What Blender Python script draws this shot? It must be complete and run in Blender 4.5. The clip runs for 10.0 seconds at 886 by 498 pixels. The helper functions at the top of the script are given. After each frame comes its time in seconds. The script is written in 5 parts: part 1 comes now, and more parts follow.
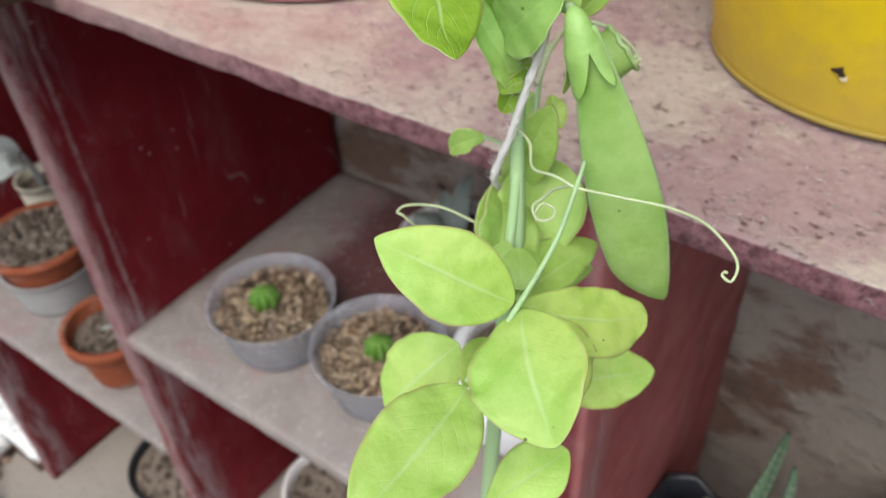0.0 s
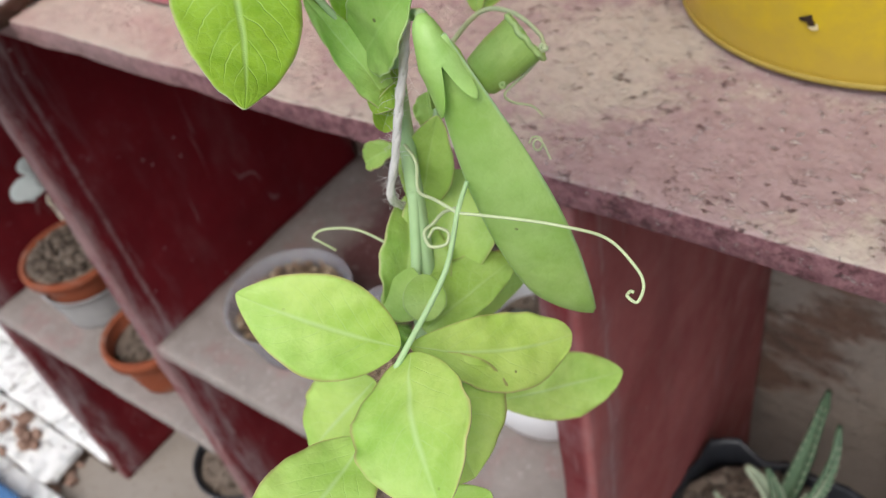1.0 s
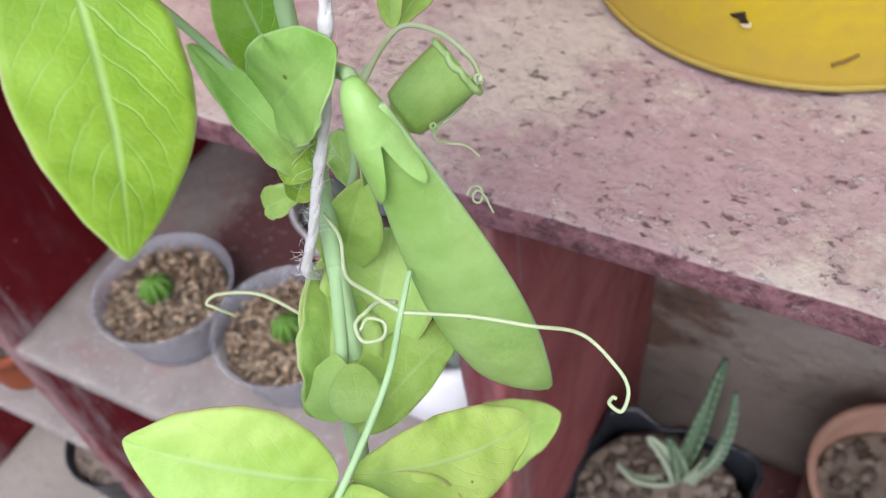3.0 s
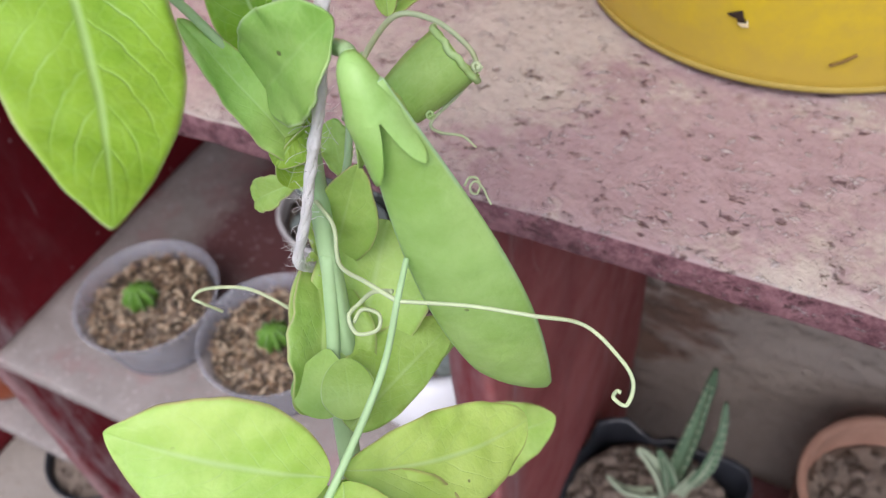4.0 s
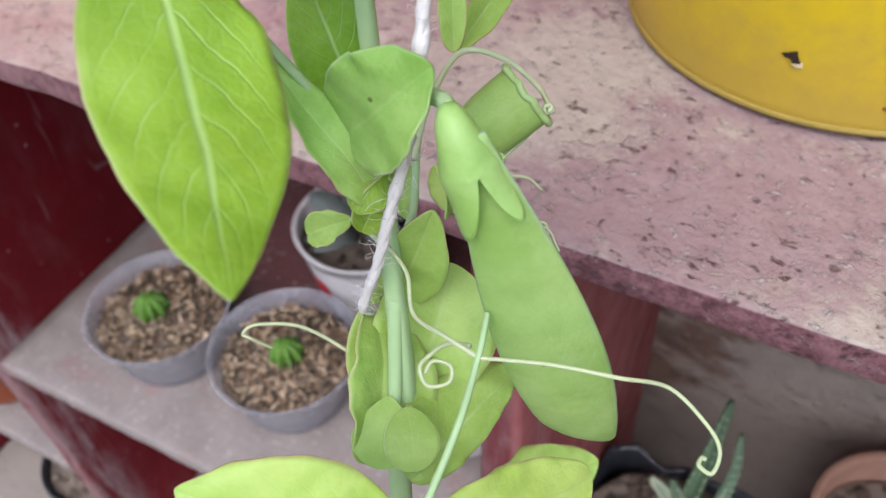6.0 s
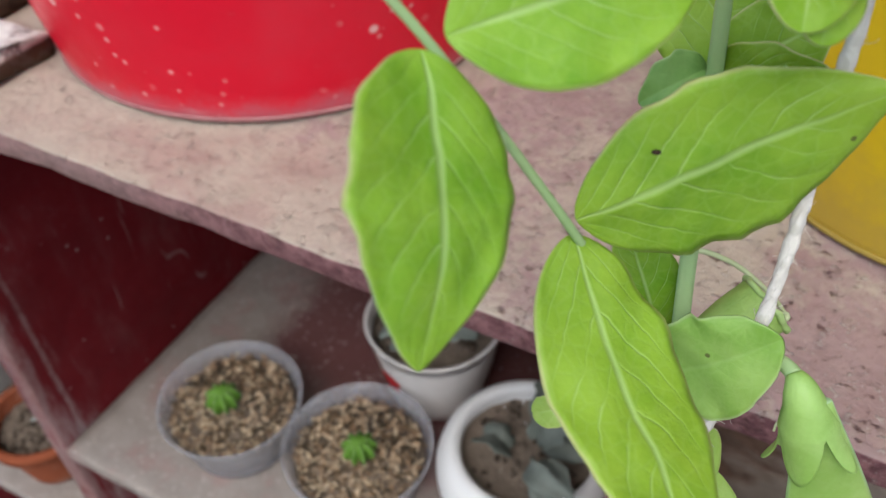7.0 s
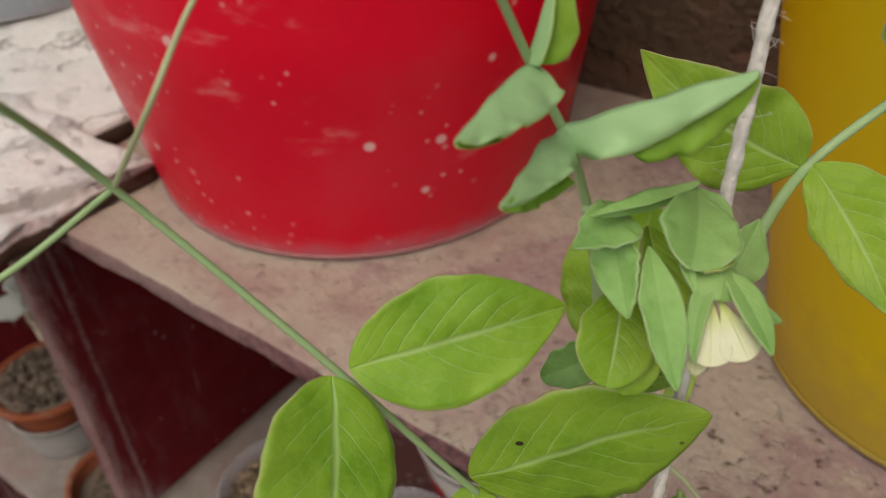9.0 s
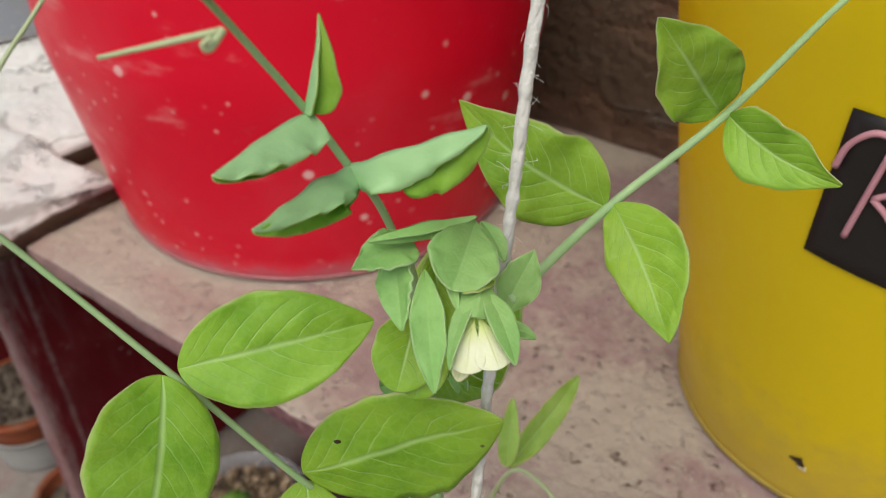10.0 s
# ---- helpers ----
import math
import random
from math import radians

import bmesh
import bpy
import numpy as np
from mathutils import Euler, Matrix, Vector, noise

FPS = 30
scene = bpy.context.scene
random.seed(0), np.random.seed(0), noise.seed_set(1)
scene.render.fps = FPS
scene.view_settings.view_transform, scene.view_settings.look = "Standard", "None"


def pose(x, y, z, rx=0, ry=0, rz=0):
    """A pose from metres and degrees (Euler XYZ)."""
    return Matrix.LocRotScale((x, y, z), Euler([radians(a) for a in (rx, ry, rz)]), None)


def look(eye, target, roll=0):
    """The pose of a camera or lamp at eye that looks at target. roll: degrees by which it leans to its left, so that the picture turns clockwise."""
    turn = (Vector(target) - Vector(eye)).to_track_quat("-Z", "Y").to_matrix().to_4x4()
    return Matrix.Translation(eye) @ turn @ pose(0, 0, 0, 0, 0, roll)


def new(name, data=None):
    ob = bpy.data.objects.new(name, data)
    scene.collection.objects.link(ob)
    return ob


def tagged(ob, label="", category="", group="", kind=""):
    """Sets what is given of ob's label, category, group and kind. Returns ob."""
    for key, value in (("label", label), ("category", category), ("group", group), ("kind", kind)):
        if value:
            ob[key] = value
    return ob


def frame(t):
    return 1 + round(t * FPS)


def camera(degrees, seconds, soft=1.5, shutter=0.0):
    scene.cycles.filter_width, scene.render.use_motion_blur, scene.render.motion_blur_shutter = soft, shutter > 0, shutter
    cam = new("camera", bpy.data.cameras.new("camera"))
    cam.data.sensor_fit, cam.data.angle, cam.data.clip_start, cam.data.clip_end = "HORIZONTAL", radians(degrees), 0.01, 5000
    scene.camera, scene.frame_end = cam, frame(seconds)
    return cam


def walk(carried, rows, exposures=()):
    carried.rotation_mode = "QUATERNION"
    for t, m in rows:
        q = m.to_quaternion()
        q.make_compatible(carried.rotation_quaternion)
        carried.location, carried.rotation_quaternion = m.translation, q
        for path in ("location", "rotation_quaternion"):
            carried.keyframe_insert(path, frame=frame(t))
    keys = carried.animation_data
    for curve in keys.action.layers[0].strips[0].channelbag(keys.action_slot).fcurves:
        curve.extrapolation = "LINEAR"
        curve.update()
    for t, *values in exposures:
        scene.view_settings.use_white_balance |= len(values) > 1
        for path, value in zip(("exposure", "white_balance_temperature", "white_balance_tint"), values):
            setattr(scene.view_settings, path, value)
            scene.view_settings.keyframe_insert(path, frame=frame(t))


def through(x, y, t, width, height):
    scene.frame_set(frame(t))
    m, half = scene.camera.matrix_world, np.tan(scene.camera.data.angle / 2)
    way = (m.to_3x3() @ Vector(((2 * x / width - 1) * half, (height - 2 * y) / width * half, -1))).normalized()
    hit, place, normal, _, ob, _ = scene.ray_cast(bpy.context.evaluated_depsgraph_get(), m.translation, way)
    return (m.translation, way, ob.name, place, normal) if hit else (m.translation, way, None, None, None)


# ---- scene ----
cam = camera(55.2, 10.0, soft=1.15)
cam.data.dof.use_dof, cam.data.dof.focus_distance, cam.data.dof.aperture_fstop = True, 0.212, 20.0  # a small lens's depth of field
PATH = [
    (0, (0.094, 0.019, 0.648), (-0.821, 1.208, -0.674), -3.4),
    (0.2, (0.0972, 0.0355, 0.6473), (-0.906, 1.1742, -0.6549), -5.89),
    (0.5, (0.103, 0.058, 0.646), (-0.923, 1.189, -0.646), -9.4),
    (1, (0.12, 0.079, 0.642), (-0.888, 1.126, -0.731), -13.5),
    (1.2, (0.1188, 0.0869, 0.6375), (-0.8831, 1.1339, -0.7406), -14.63),
    (1.5, (0.111, 0.098, 0.63), (-0.848, 1.101, -0.81), -15.6),
    (1.7, (0.1031, 0.105, 0.6256), (-0.8056, 1.0198, -0.9084), -15.67),
    (2, (0.09, 0.114, 0.623), (-0.808, 1.117, -0.856), -14.7),
    (2.5, (0.076, 0.122, 0.642), (-0.666, 1.21, -0.863), -9.4),
    (4, (0.069, 0.12, 0.629), (-0.624, 1.262, -0.859), -6.6),
    (4.5, (0.064, 0.125, 0.631), (-0.602, 1.294, -0.849), -4.8),
    (5, (0.072, 0.122, 0.632), (-0.6, 1.285, -0.85), -4.4),
    (5.2, (0.075, 0.121, 0.634), (-0.602, 1.277, -0.852), -4.4),
    (6.3, (0.028, 0.122, 0.631), (-0.679, 1.3, -0.822), -4.2),
    (6.5, (0.014, 0.118, 0.638), (-0.716, 1.304, -0.797), -3.8),
    (6.7, (-0.0028, 0.1106, 0.6543), (-0.8002, 1.2816, -0.7596), -3.37),
    (6.8, (-0.0113, 0.1066, 0.6632), (-0.8449, 1.3081, -0.706), -3.15),
    (7, (-0.024, 0.101, 0.678), (-0.754, 1.354, -0.699), -2.8),
    (7.3, (-0.0271, 0.1019, 0.6886), (-0.7635, 1.3597, -0.6817), -2.36),
    (7.5, (-0.026, 0.103, 0.693), (-0.77, 1.375, -0.659), -2.5),
    (7.7, (-0.027, 0.1002, 0.6968), (-0.8594, 1.3771, -0.5981), -3.57),
    (7.8, (-0.0274, 0.0983, 0.6984), (-0.9178, 1.3261, -0.6058), -4.29),
    (8, (-0.026, 0.096, 0.703), (-0.906, 1.287, -0.641), -5.3),
    (8.2, (-0.0203, 0.0972, 0.7112), (-0.8526, 1.294, -0.6615), -5.26),
    (8.5, (-0.008, 0.102, 0.725), (-0.929, 1.299, -0.586), -4.5),
    (8.7, (0.0008, 0.1064, 0.7325), (-0.9691, 1.3082, -0.5373), -4.01),
    (9, (0.015, 0.113, 0.742), (-0.963, 1.349, -0.488), -3.2),
    (9.2, (0.0241, 0.1151, 0.7468), (-0.9728, 1.3322, -0.4879), -2.68),
    (9.5, (0.038, 0.117, 0.752), (-0.951, 1.377, -0.445), -2),
    (10, (0.063, 0.121, 0.756), (-0.938, 1.391, -0.421), -1.4),
]
walk(cam, [(t, look(eye, target, roll)) for t, eye, target, roll in PATH],
     exposures=[(0, 0.34, 6050, 6), (0.5, 0.11, 6100, 6), (1, 0.21, 6100, 8), (1.5, 0.48, 5930, 11), (2, 0.45, 5800, 12), (2.5, 0.51, 5700, 12), (3.5, 0.44, 5680, 12), (4, 0.35, 5780, 15), (4.5, 0.07, 5960, 16), (5.0, 0.35, 5900, 15), (6.5, 0.36, 5700, 12), (7, 0.12, 6080, 6), (7.5, -0.04, 6320, 8), (8, -0.34, 6900, 9), (8.5, -0.33, 7050, 9), (9.0, -0.53, 7080, 9), (9.5, -0.28, 6600, 7), (10, -0.17, 6500, 4)])

# ---- world and light ----
world = bpy.data.worlds.new("sky")
scene.world = world
world.use_nodes = True
SUN_UP, SUN_TURN = 57.0, 165.0
wn = world.node_tree
sky = wn.nodes.new("ShaderNodeTexSky")
sky.sky_type = "NISHITA"
sky.sun_disc = False
sky.sun_elevation, sky.sun_rotation = radians(SUN_UP), radians(SUN_TURN)
sky.dust_density = 4.0
wn.links.new(sky.outputs[0], wn.nodes["Background"].inputs[0])
wn.nodes["Background"].inputs[1].default_value = 0.14
sun = new("sun", bpy.data.lights.new("sun", "SUN"))
sun.data.energy, sun.data.angle, sun.data.color = 1.9, radians(55), (1.0, 0.95, 0.88)
sun.matrix_world = look((math.sin(radians(SUN_TURN)) * math.cos(radians(SUN_UP)) * 5, math.cos(radians(SUN_TURN)) * math.cos(radians(SUN_UP)) * 5, math.sin(radians(SUN_UP)) * 5), (0, 0, 0))


# ---- materials ----
class Net:
    """A small builder for node materials."""

    def __init__(self, name, rough=0.8, spec=0.3):
        self.mat = bpy.data.materials.new(name)
        self.mat.use_nodes = True
        self.t = self.mat.node_tree
        self.b = self.t.nodes["Principled BSDF"]
        self.b.inputs["Roughness"].default_value = rough
        self.b.inputs["Specular IOR Level"].default_value = spec
        self.co = self.t.nodes.new("ShaderNodeTexCoord").outputs["Object"]

    def put(self, socket, value):
        if isinstance(value, bpy.types.NodeSocket):
            self.t.links.new(value, socket)
        elif isinstance(value, tuple) and len(value) == 3 and socket.type == "RGBA":
            socket.default_value = (*value, 1)
        else:
            socket.default_value = value

    def noise(self, scale, detail=4.0, rough=0.6, co=None, distort=0.0):
        n = self.t.nodes.new("ShaderNodeTexNoise")
        self.put(n.inputs["Vector"], co or self.co)
        for key, value in (("Scale", scale), ("Detail", detail), ("Roughness", rough), ("Distortion", distort)):
            n.inputs[key].default_value = value
        return n.outputs["Fac"]

    def cells(self, scale, feature="F1", randomness=1.0, co=None):
        n = self.t.nodes.new("ShaderNodeTexVoronoi")
        n.feature = feature
        self.put(n.inputs["Vector"], co or self.co)
        n.inputs["Scale"].default_value = scale
        n.inputs["Randomness"].default_value = randomness
        return n.outputs["Distance"]

    def stretch(self, x, y, z):
        n = self.t.nodes.new("ShaderNodeMapping")
        self.put(n.inputs["Vector"], self.co)
        n.inputs["Scale"].default_value = (x, y, z)
        return n.outputs[0]

    def step(self, value, low, high, a=0.0, b=1.0):
        n = self.t.nodes.new("ShaderNodeMapRange")
        n.interpolation_type = "SMOOTHSTEP"
        self.put(n.inputs[0], value)
        for i, v in enumerate((low, high, a, b)):
            n.inputs[i + 1].default_value = v
        return n.outputs[0]

    def math(self, op, a, b=0.0):
        n = self.t.nodes.new("ShaderNodeMath")
        n.operation = op
        self.put(n.inputs[0], a)
        self.put(n.inputs[1], b)
        return n.outputs[0]

    def mix(self, fac, a, b):
        n = self.t.nodes.new("ShaderNodeMix")
        n.data_type = "RGBA"
        self.put(n.inputs[0], fac)
        self.put(n.inputs[6], a)
        self.put(n.inputs[7], b)
        return n.outputs[2]

    def split(self, vector=None):
        n = self.t.nodes.new("ShaderNodeSeparateXYZ")
        self.put(n.inputs[0], vector or self.co)
        return n.outputs

    def normal(self):
        return self.t.nodes.new("ShaderNodeNewGeometry").outputs["Normal"]

    def per_object(self):
        return self.t.nodes.new("ShaderNodeObjectInfo").outputs["Random"]

    def per_island(self):
        return self.t.nodes.new("ShaderNodeNewGeometry").outputs["Random Per Island"]

    def bump(self, height, strength=0.3, distance=0.002):
        n = self.t.nodes.new("ShaderNodeBump")
        n.inputs["Strength"].default_value = strength
        n.inputs["Distance"].default_value = distance
        self.put(n.inputs["Height"], height)
        self.put(self.b.inputs["Normal"], n.outputs[0])
        return n.outputs[0]

    def colour(self, value):
        self.put(self.b.inputs["Base Color"], value)
        return self.mat


def slab_material():
    """Red-oxide painted cement, worn through to grey-beige on top, pitted."""
    n = Net("worn_oxide_slab", 0.72, 0.25)
    x, y, z = n.split()
    wear = n.math("ADD", n.noise(7, 6, 0.65), n.math("MULTIPLY", n.step(x, -0.50, -0.05, 1.0, 0.0), 0.22))
    wear = n.math("ADD", wear, n.math("MULTIPLY", n.math("SUBTRACT", n.noise(130, 4, 0.7), 0.5), 0.35))
    top = n.step(n.split(n.normal())[2], 0.3, 0.8)
    red = n.mix(n.noise(60, 5), (0.31, 0.190, 0.187), (0.47, 0.355, 0.345))
    grey = n.mix(n.noise(45, 6, 0.7), (0.41, 0.345, 0.280), (0.61, 0.535, 0.445))
    c = n.mix(n.math("MULTIPLY", n.step(wear, 0.42, 0.62), n.step(top, 0, 1, 0.35, 1.0)), red, grey)
    pink = n.math("MULTIPLY", n.step(n.noise(13, 5, 0.6, n.stretch(1, 1.3, 1)), 0.44, 0.62), n.step(x, -0.15, -0.30, 0.0, 0.55))
    c = n.mix(pink, c, n.mix(n.noise(34, 4), (0.30, 0.165, 0.155), (0.50, 0.345, 0.310)))
    algae = n.math("MULTIPLY", n.step(n.noise(10, 5, 0.65), 0.55, 0.70), n.step(x, -0.15, -0.30, 0.0, 0.55))
    c = n.mix(algae, c, (0.43, 0.410, 0.315))
    face = n.mix(n.step(n.noise(85, 6, 0.78), 0.34, 0.66), (0.095, 0.026, 0.038), (0.30, 0.145, 0.158))
    c = n.mix(n.math("MULTIPLY", n.step(top, 0, 1, 0.94, 0.0), n.step(x, -0.45, -0.22, 0.62, 1.0)), c, face)
    flecks = n.step(n.noise(200, 5, 0.70, n.stretch(0.8, 1, 1)), 0.56, 0.70)
    c = n.mix(n.math("MULTIPLY", n.math("MULTIPLY", flecks, n.step(top, 0, 1, 0.55, 1.0)), n.step(x, -0.25, 0.05, 0.14, 0.80)), c, (0.72, 0.66, 0.625))
    grit = n.step(n.noise(190, 5, 0.7, n.stretch(0.7, 1, 1)), 0.58, 0.70)
    c = n.mix(n.math("MULTIPLY", grit, n.step(x, -0.32, -0.02, 0.06, 0.85)), c, (0.130, 0.060, 0.062))
    holes = n.math("MULTIPLY", n.step(n.math("ADD", n.cells(26), n.math("MULTIPLY", n.noise(60, 3), 0.12)), 0.21, 0.13), n.step(n.noise(9, 3), 0.48, 0.55))
    fine = n.math("MULTIPLY", n.step(n.cells(105), 0.28, 0.10), n.step(n.noise(17, 4, 0.6), 0.53, 0.62))
    dark = n.math("MAXIMUM", n.math("MULTIPLY", holes, 0.85), n.math("MULTIPLY", fine, 0.5))
    c = n.mix(n.math("MULTIPLY", dark, n.step(x, -0.36, -0.08, 0.14, 1.0)), c, (0.085, 0.042, 0.038))
    rel = n.math("SUBTRACT", n.math("ADD", n.noise(110, 7, 0.75), n.math("MULTIPLY", flecks, 0.4)), n.math("ADD", n.math("MULTIPLY", n.math("MULTIPLY", grit, n.step(x, -0.32, -0.02, 0.1, 1.0)), 0.6), n.math("MULTIPLY", n.math("MULTIPLY", dark, n.step(x, -0.36, -0.08, 0.2, 1.0)), 1.2)))
    n.bump(rel, 0.95, 0.0035)
    return n.colour(c)


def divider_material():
    """Dark maroon oxide paint on stone, scuffed to grey along the front edge."""
    n = Net("maroon_paint", 0.52, 0.16)
    x, y, z = n.split()
    base = n.mix(n.noise(9, 5, 0.6), (0.070, 0.0022, 0.0055), (0.205, 0.013, 0.019))
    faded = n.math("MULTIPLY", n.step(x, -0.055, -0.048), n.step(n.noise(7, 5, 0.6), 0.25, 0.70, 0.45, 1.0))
    base = n.mix(faded, base, n.mix(n.noise(30, 5, 0.7), (0.29, 0.070, 0.067), (0.41, 0.160, 0.150)))  # worn paint on the right-bay side, its stronger light put into this colour
    dust = n.math("MULTIPLY", n.step(n.noise(14, 6, 0.7, n.stretch(1, 1, 0.35)), 0.50, 0.78), 0.16)
    c = n.mix(dust, base, (0.30, 0.20, 0.195))
    runs = n.step(n.noise(40, 4, 0.6, n.stretch(1.6, 1.6, 0.10)), 0.66, 0.74)
    c = n.mix(n.math("MULTIPLY", runs, 0.40), c, (0.42, 0.30, 0.29))
    specks = n.math("MULTIPLY", n.step(n.cells(42), 0.10, 0.05), n.step(n.noise(10, 2), 0.45, 0.60))
    c = n.mix(n.math("MULTIPLY", specks, 0.55), c, (0.45, 0.33, 0.32))
    # scratches and rubbed arcs
    line = n.math("ABSOLUTE", n.math("SUBTRACT", n.noise(6, 2, 0.4, n.stretch(1, 1.4, 0.5)), 0.5))
    scratch = n.math("MULTIPLY", n.step(line, 0.0075, 0.002), n.step(n.noise(11, 3), 0.52, 0.60))
    c = n.mix(n.math("MULTIPLY", scratch, 0.24), c, (0.46, 0.36, 0.35))
    # cloudy scuffs toward the front
    near = n.step(n.math("ADD", y, n.math("MULTIPLY", n.noise(8, 3), 0.10)), 0.56, 0.43)
    scuff = n.math("MULTIPLY", n.step(n.noise(52, 6, 0.78), 0.53, 0.72), n.step(n.noise(9, 3), 0.42, 0.62))
    c = n.mix(n.math("MULTIPLY", n.math("MULTIPLY", scuff, near), 0.42), c, (0.34, 0.225, 0.235))
    # grime rubbed into the first hand's width behind the front edge
    edge = n.math("ADD", y, n.math("MULTIPLY", n.math("SUBTRACT", n.noise(24, 5, 0.7, n.stretch(1, 1, 0.3)), 0.5), 0.035))
    grime = n.math("MULTIPLY", n.step(edge, 0.410, 0.365), n.step(n.noise(26, 5, 0.7, n.stretch(1, 1, 0.16)), 0.44, 0.66))
    c = n.mix(n.math("MULTIPLY", grime, n.step(x, -0.30, -0.10, 0.80, 0.38)), c, n.mix(n.noise(70, 4), (0.25, 0.17, 0.175), (0.42, 0.36, 0.355)))
    rub = n.math("ABSOLUTE", n.math("SUBTRACT", n.math("ADD", y, n.math("MULTIPLY", n.noise(40, 3), 0.006)), 0.376))
    c = n.mix(n.math("MULTIPLY", n.math("MULTIPLY", n.step(rub, 0.0042, 0.0006), n.step(n.noise(45, 5, 0.7), 0.30, 0.62)), 0.38), c, (0.42, 0.33, 0.32))  # a rubbed line a little behind the arris
    bare = n.math("MULTIPLY", n.step(edge, 0.357, 0.346), n.step(n.noise(30, 5, 0.7), 0.30, 0.56))
    bare = n.math("MULTIPLY", bare, n.step(x, -0.30, -0.10, 0.85, 0.16))
    c = n.mix(bare, c, n.mix(n.noise(80, 5, 0.7), (0.16, 0.076, 0.076), (0.34, 0.235, 0.225)))
    n.put(n.b.inputs["Roughness"], n.step(n.noise(20, 4), 0.3, 0.7, 0.42, 0.68))
    n.bump(n.math("ADD", n.noise(60, 5, 0.65), n.math("MULTIPLY", n.noise(8, 3), 1.5)), 0.35, 0.003)
    return n.colour(c)


def shelf_material():
    """Dusty grey cement shelf with remains of red paint."""
    n = Net("dusty_shelf", 0.85, 0.2)
    y = n.split()[1]
    grey = n.mix(n.noise(30, 6, 0.7), (0.175, 0.150, 0.137), (0.37, 0.325, 0.296))
    red = n.step(n.noise(11, 6, 0.68), 0.50, 0.66)
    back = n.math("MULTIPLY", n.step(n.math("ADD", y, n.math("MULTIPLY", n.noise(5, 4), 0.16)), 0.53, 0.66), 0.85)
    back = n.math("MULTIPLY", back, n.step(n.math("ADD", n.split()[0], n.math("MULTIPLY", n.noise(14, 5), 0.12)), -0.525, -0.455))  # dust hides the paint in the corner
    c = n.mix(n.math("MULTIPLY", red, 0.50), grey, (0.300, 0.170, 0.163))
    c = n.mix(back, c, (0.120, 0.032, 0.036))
    c = n.mix(n.math("MULTIPLY", n.step(n.noise(140, 3), 0.58, 0.70), 0.4), c, (0.50, 0.44, 0.40))
    n.bump(n.math("ADD", n.noise(90, 6, 0.7), n.noise(18, 3)), 0.45, 0.003)
    return n.colour(c)


def wall_material():
    """Stained brown-grey plaster with patches of bare brick earth."""
    n = Net("stained_plaster", 0.9, 0.15)
    above_slab = n.step(n.split()[2], 0.36, 0.40)  # browner and darker above the slab
    c = n.mix(above_slab, n.mix(n.noise(6, 8, 0.7), (0.215, 0.180, 0.150), (0.43, 0.372, 0.315)), n.mix(n.noise(6, 7, 0.65), (0.060, 0.036, 0.024), (0.165, 0.115, 0.080)))
    bare = n.step(n.noise(4.6, 7, 0.62, n.stretch(0.7, 1, 1.3)), 0.53, 0.60)
    c = n.mix(n.math("MULTIPLY", bare, 0.85), c, n.mix(n.noise(40, 5, 0.7), (0.105, 0.054, 0.036), (0.215, 0.125, 0.085)))
    band = n.step(n.noise(12, 6, 0.72, n.stretch(0.5, 1, 1.7)), 0.55, 0.66)
    c = n.mix(n.math("MULTIPLY", band, 0.38), c, n.mix(n.noise(60, 4), (0.23, 0.195, 0.16), (0.36, 0.315, 0.27)))
    pits = n.math("MULTIPLY", n.step(n.noise(30, 4, 0.6, n.stretch(0.7, 1, 1.2)), 0.66, 0.71), n.step(n.noise(7, 2), 0.50, 0.60))
    c = n.mix(n.math("MULTIPLY", pits, 0.9), c, (0.030, 0.020, 0.016))
    n.bump(n.math("SUBTRACT", n.math("ADD", n.math("ADD", n.noise(16, 7, 0.7), n.math("MULTIPLY", band, 0.8)), n.noise(90, 4)), n.math("ADD", n.math("MULTIPLY", bare, 0.5), n.math("MULTIPLY", pits, 1.5))), 0.9, 0.008)
    return n.colour(c)


def whitewash_material():
    n = Net("whitewash", 0.9, 0.15)
    crust = n.step(n.math("ADD", n.noise(11, 6, 0.65), n.math("MULTIPLY", n.math("SUBTRACT", n.noise(75, 4, 0.7), 0.5), 0.22)), 0.27, 0.35)
    c = n.mix(crust, (0.46, 0.40, 0.34), n.mix(n.noise(30, 5), (0.84, 0.835, 0.80), (0.94, 0.935, 0.91)))
    up = n.step(n.math("ADD", n.split(n.normal())[2], n.math("MULTIPLY", n.math("SUBTRACT", n.noise(40, 4), 0.5), 0.5)), 0.10, 0.40)  # white on faces that look up, dark brown on the others
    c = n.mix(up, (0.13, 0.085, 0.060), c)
    stain = n.math("MULTIPLY", n.step(n.noise(7, 5, 0.6, n.stretch(1.6, 0.7, 1)), 0.63, 0.69), 0.65)
    c = n.mix(stain, c, (0.24, 0.185, 0.15))
    flaw = n.math("ABSOLUTE", n.math("SUBTRACT", n.noise(9, 5, 0.6), 0.5))
    c = n.mix(n.math("MULTIPLY", n.math("MULTIPLY", n.step(flaw, 0.016, 0.003), n.step(n.noise(14, 2), 0.48, 0.58)), 0.7), c, (0.16, 0.12, 0.10))  # cracks in the lime
    grime = n.step(n.noise(38, 6, 0.75), 0.52, 0.72)
    c = n.mix(n.math("MULTIPLY", grime, 0.16), c, (0.44, 0.39, 0.34))
    n.bump(n.math("SUBTRACT", n.math("ADD", n.noise(45, 8, 0.75), crust), n.math("MULTIPLY", grime, 0.8)), 0.9, 0.006)
    return n.colour(c)


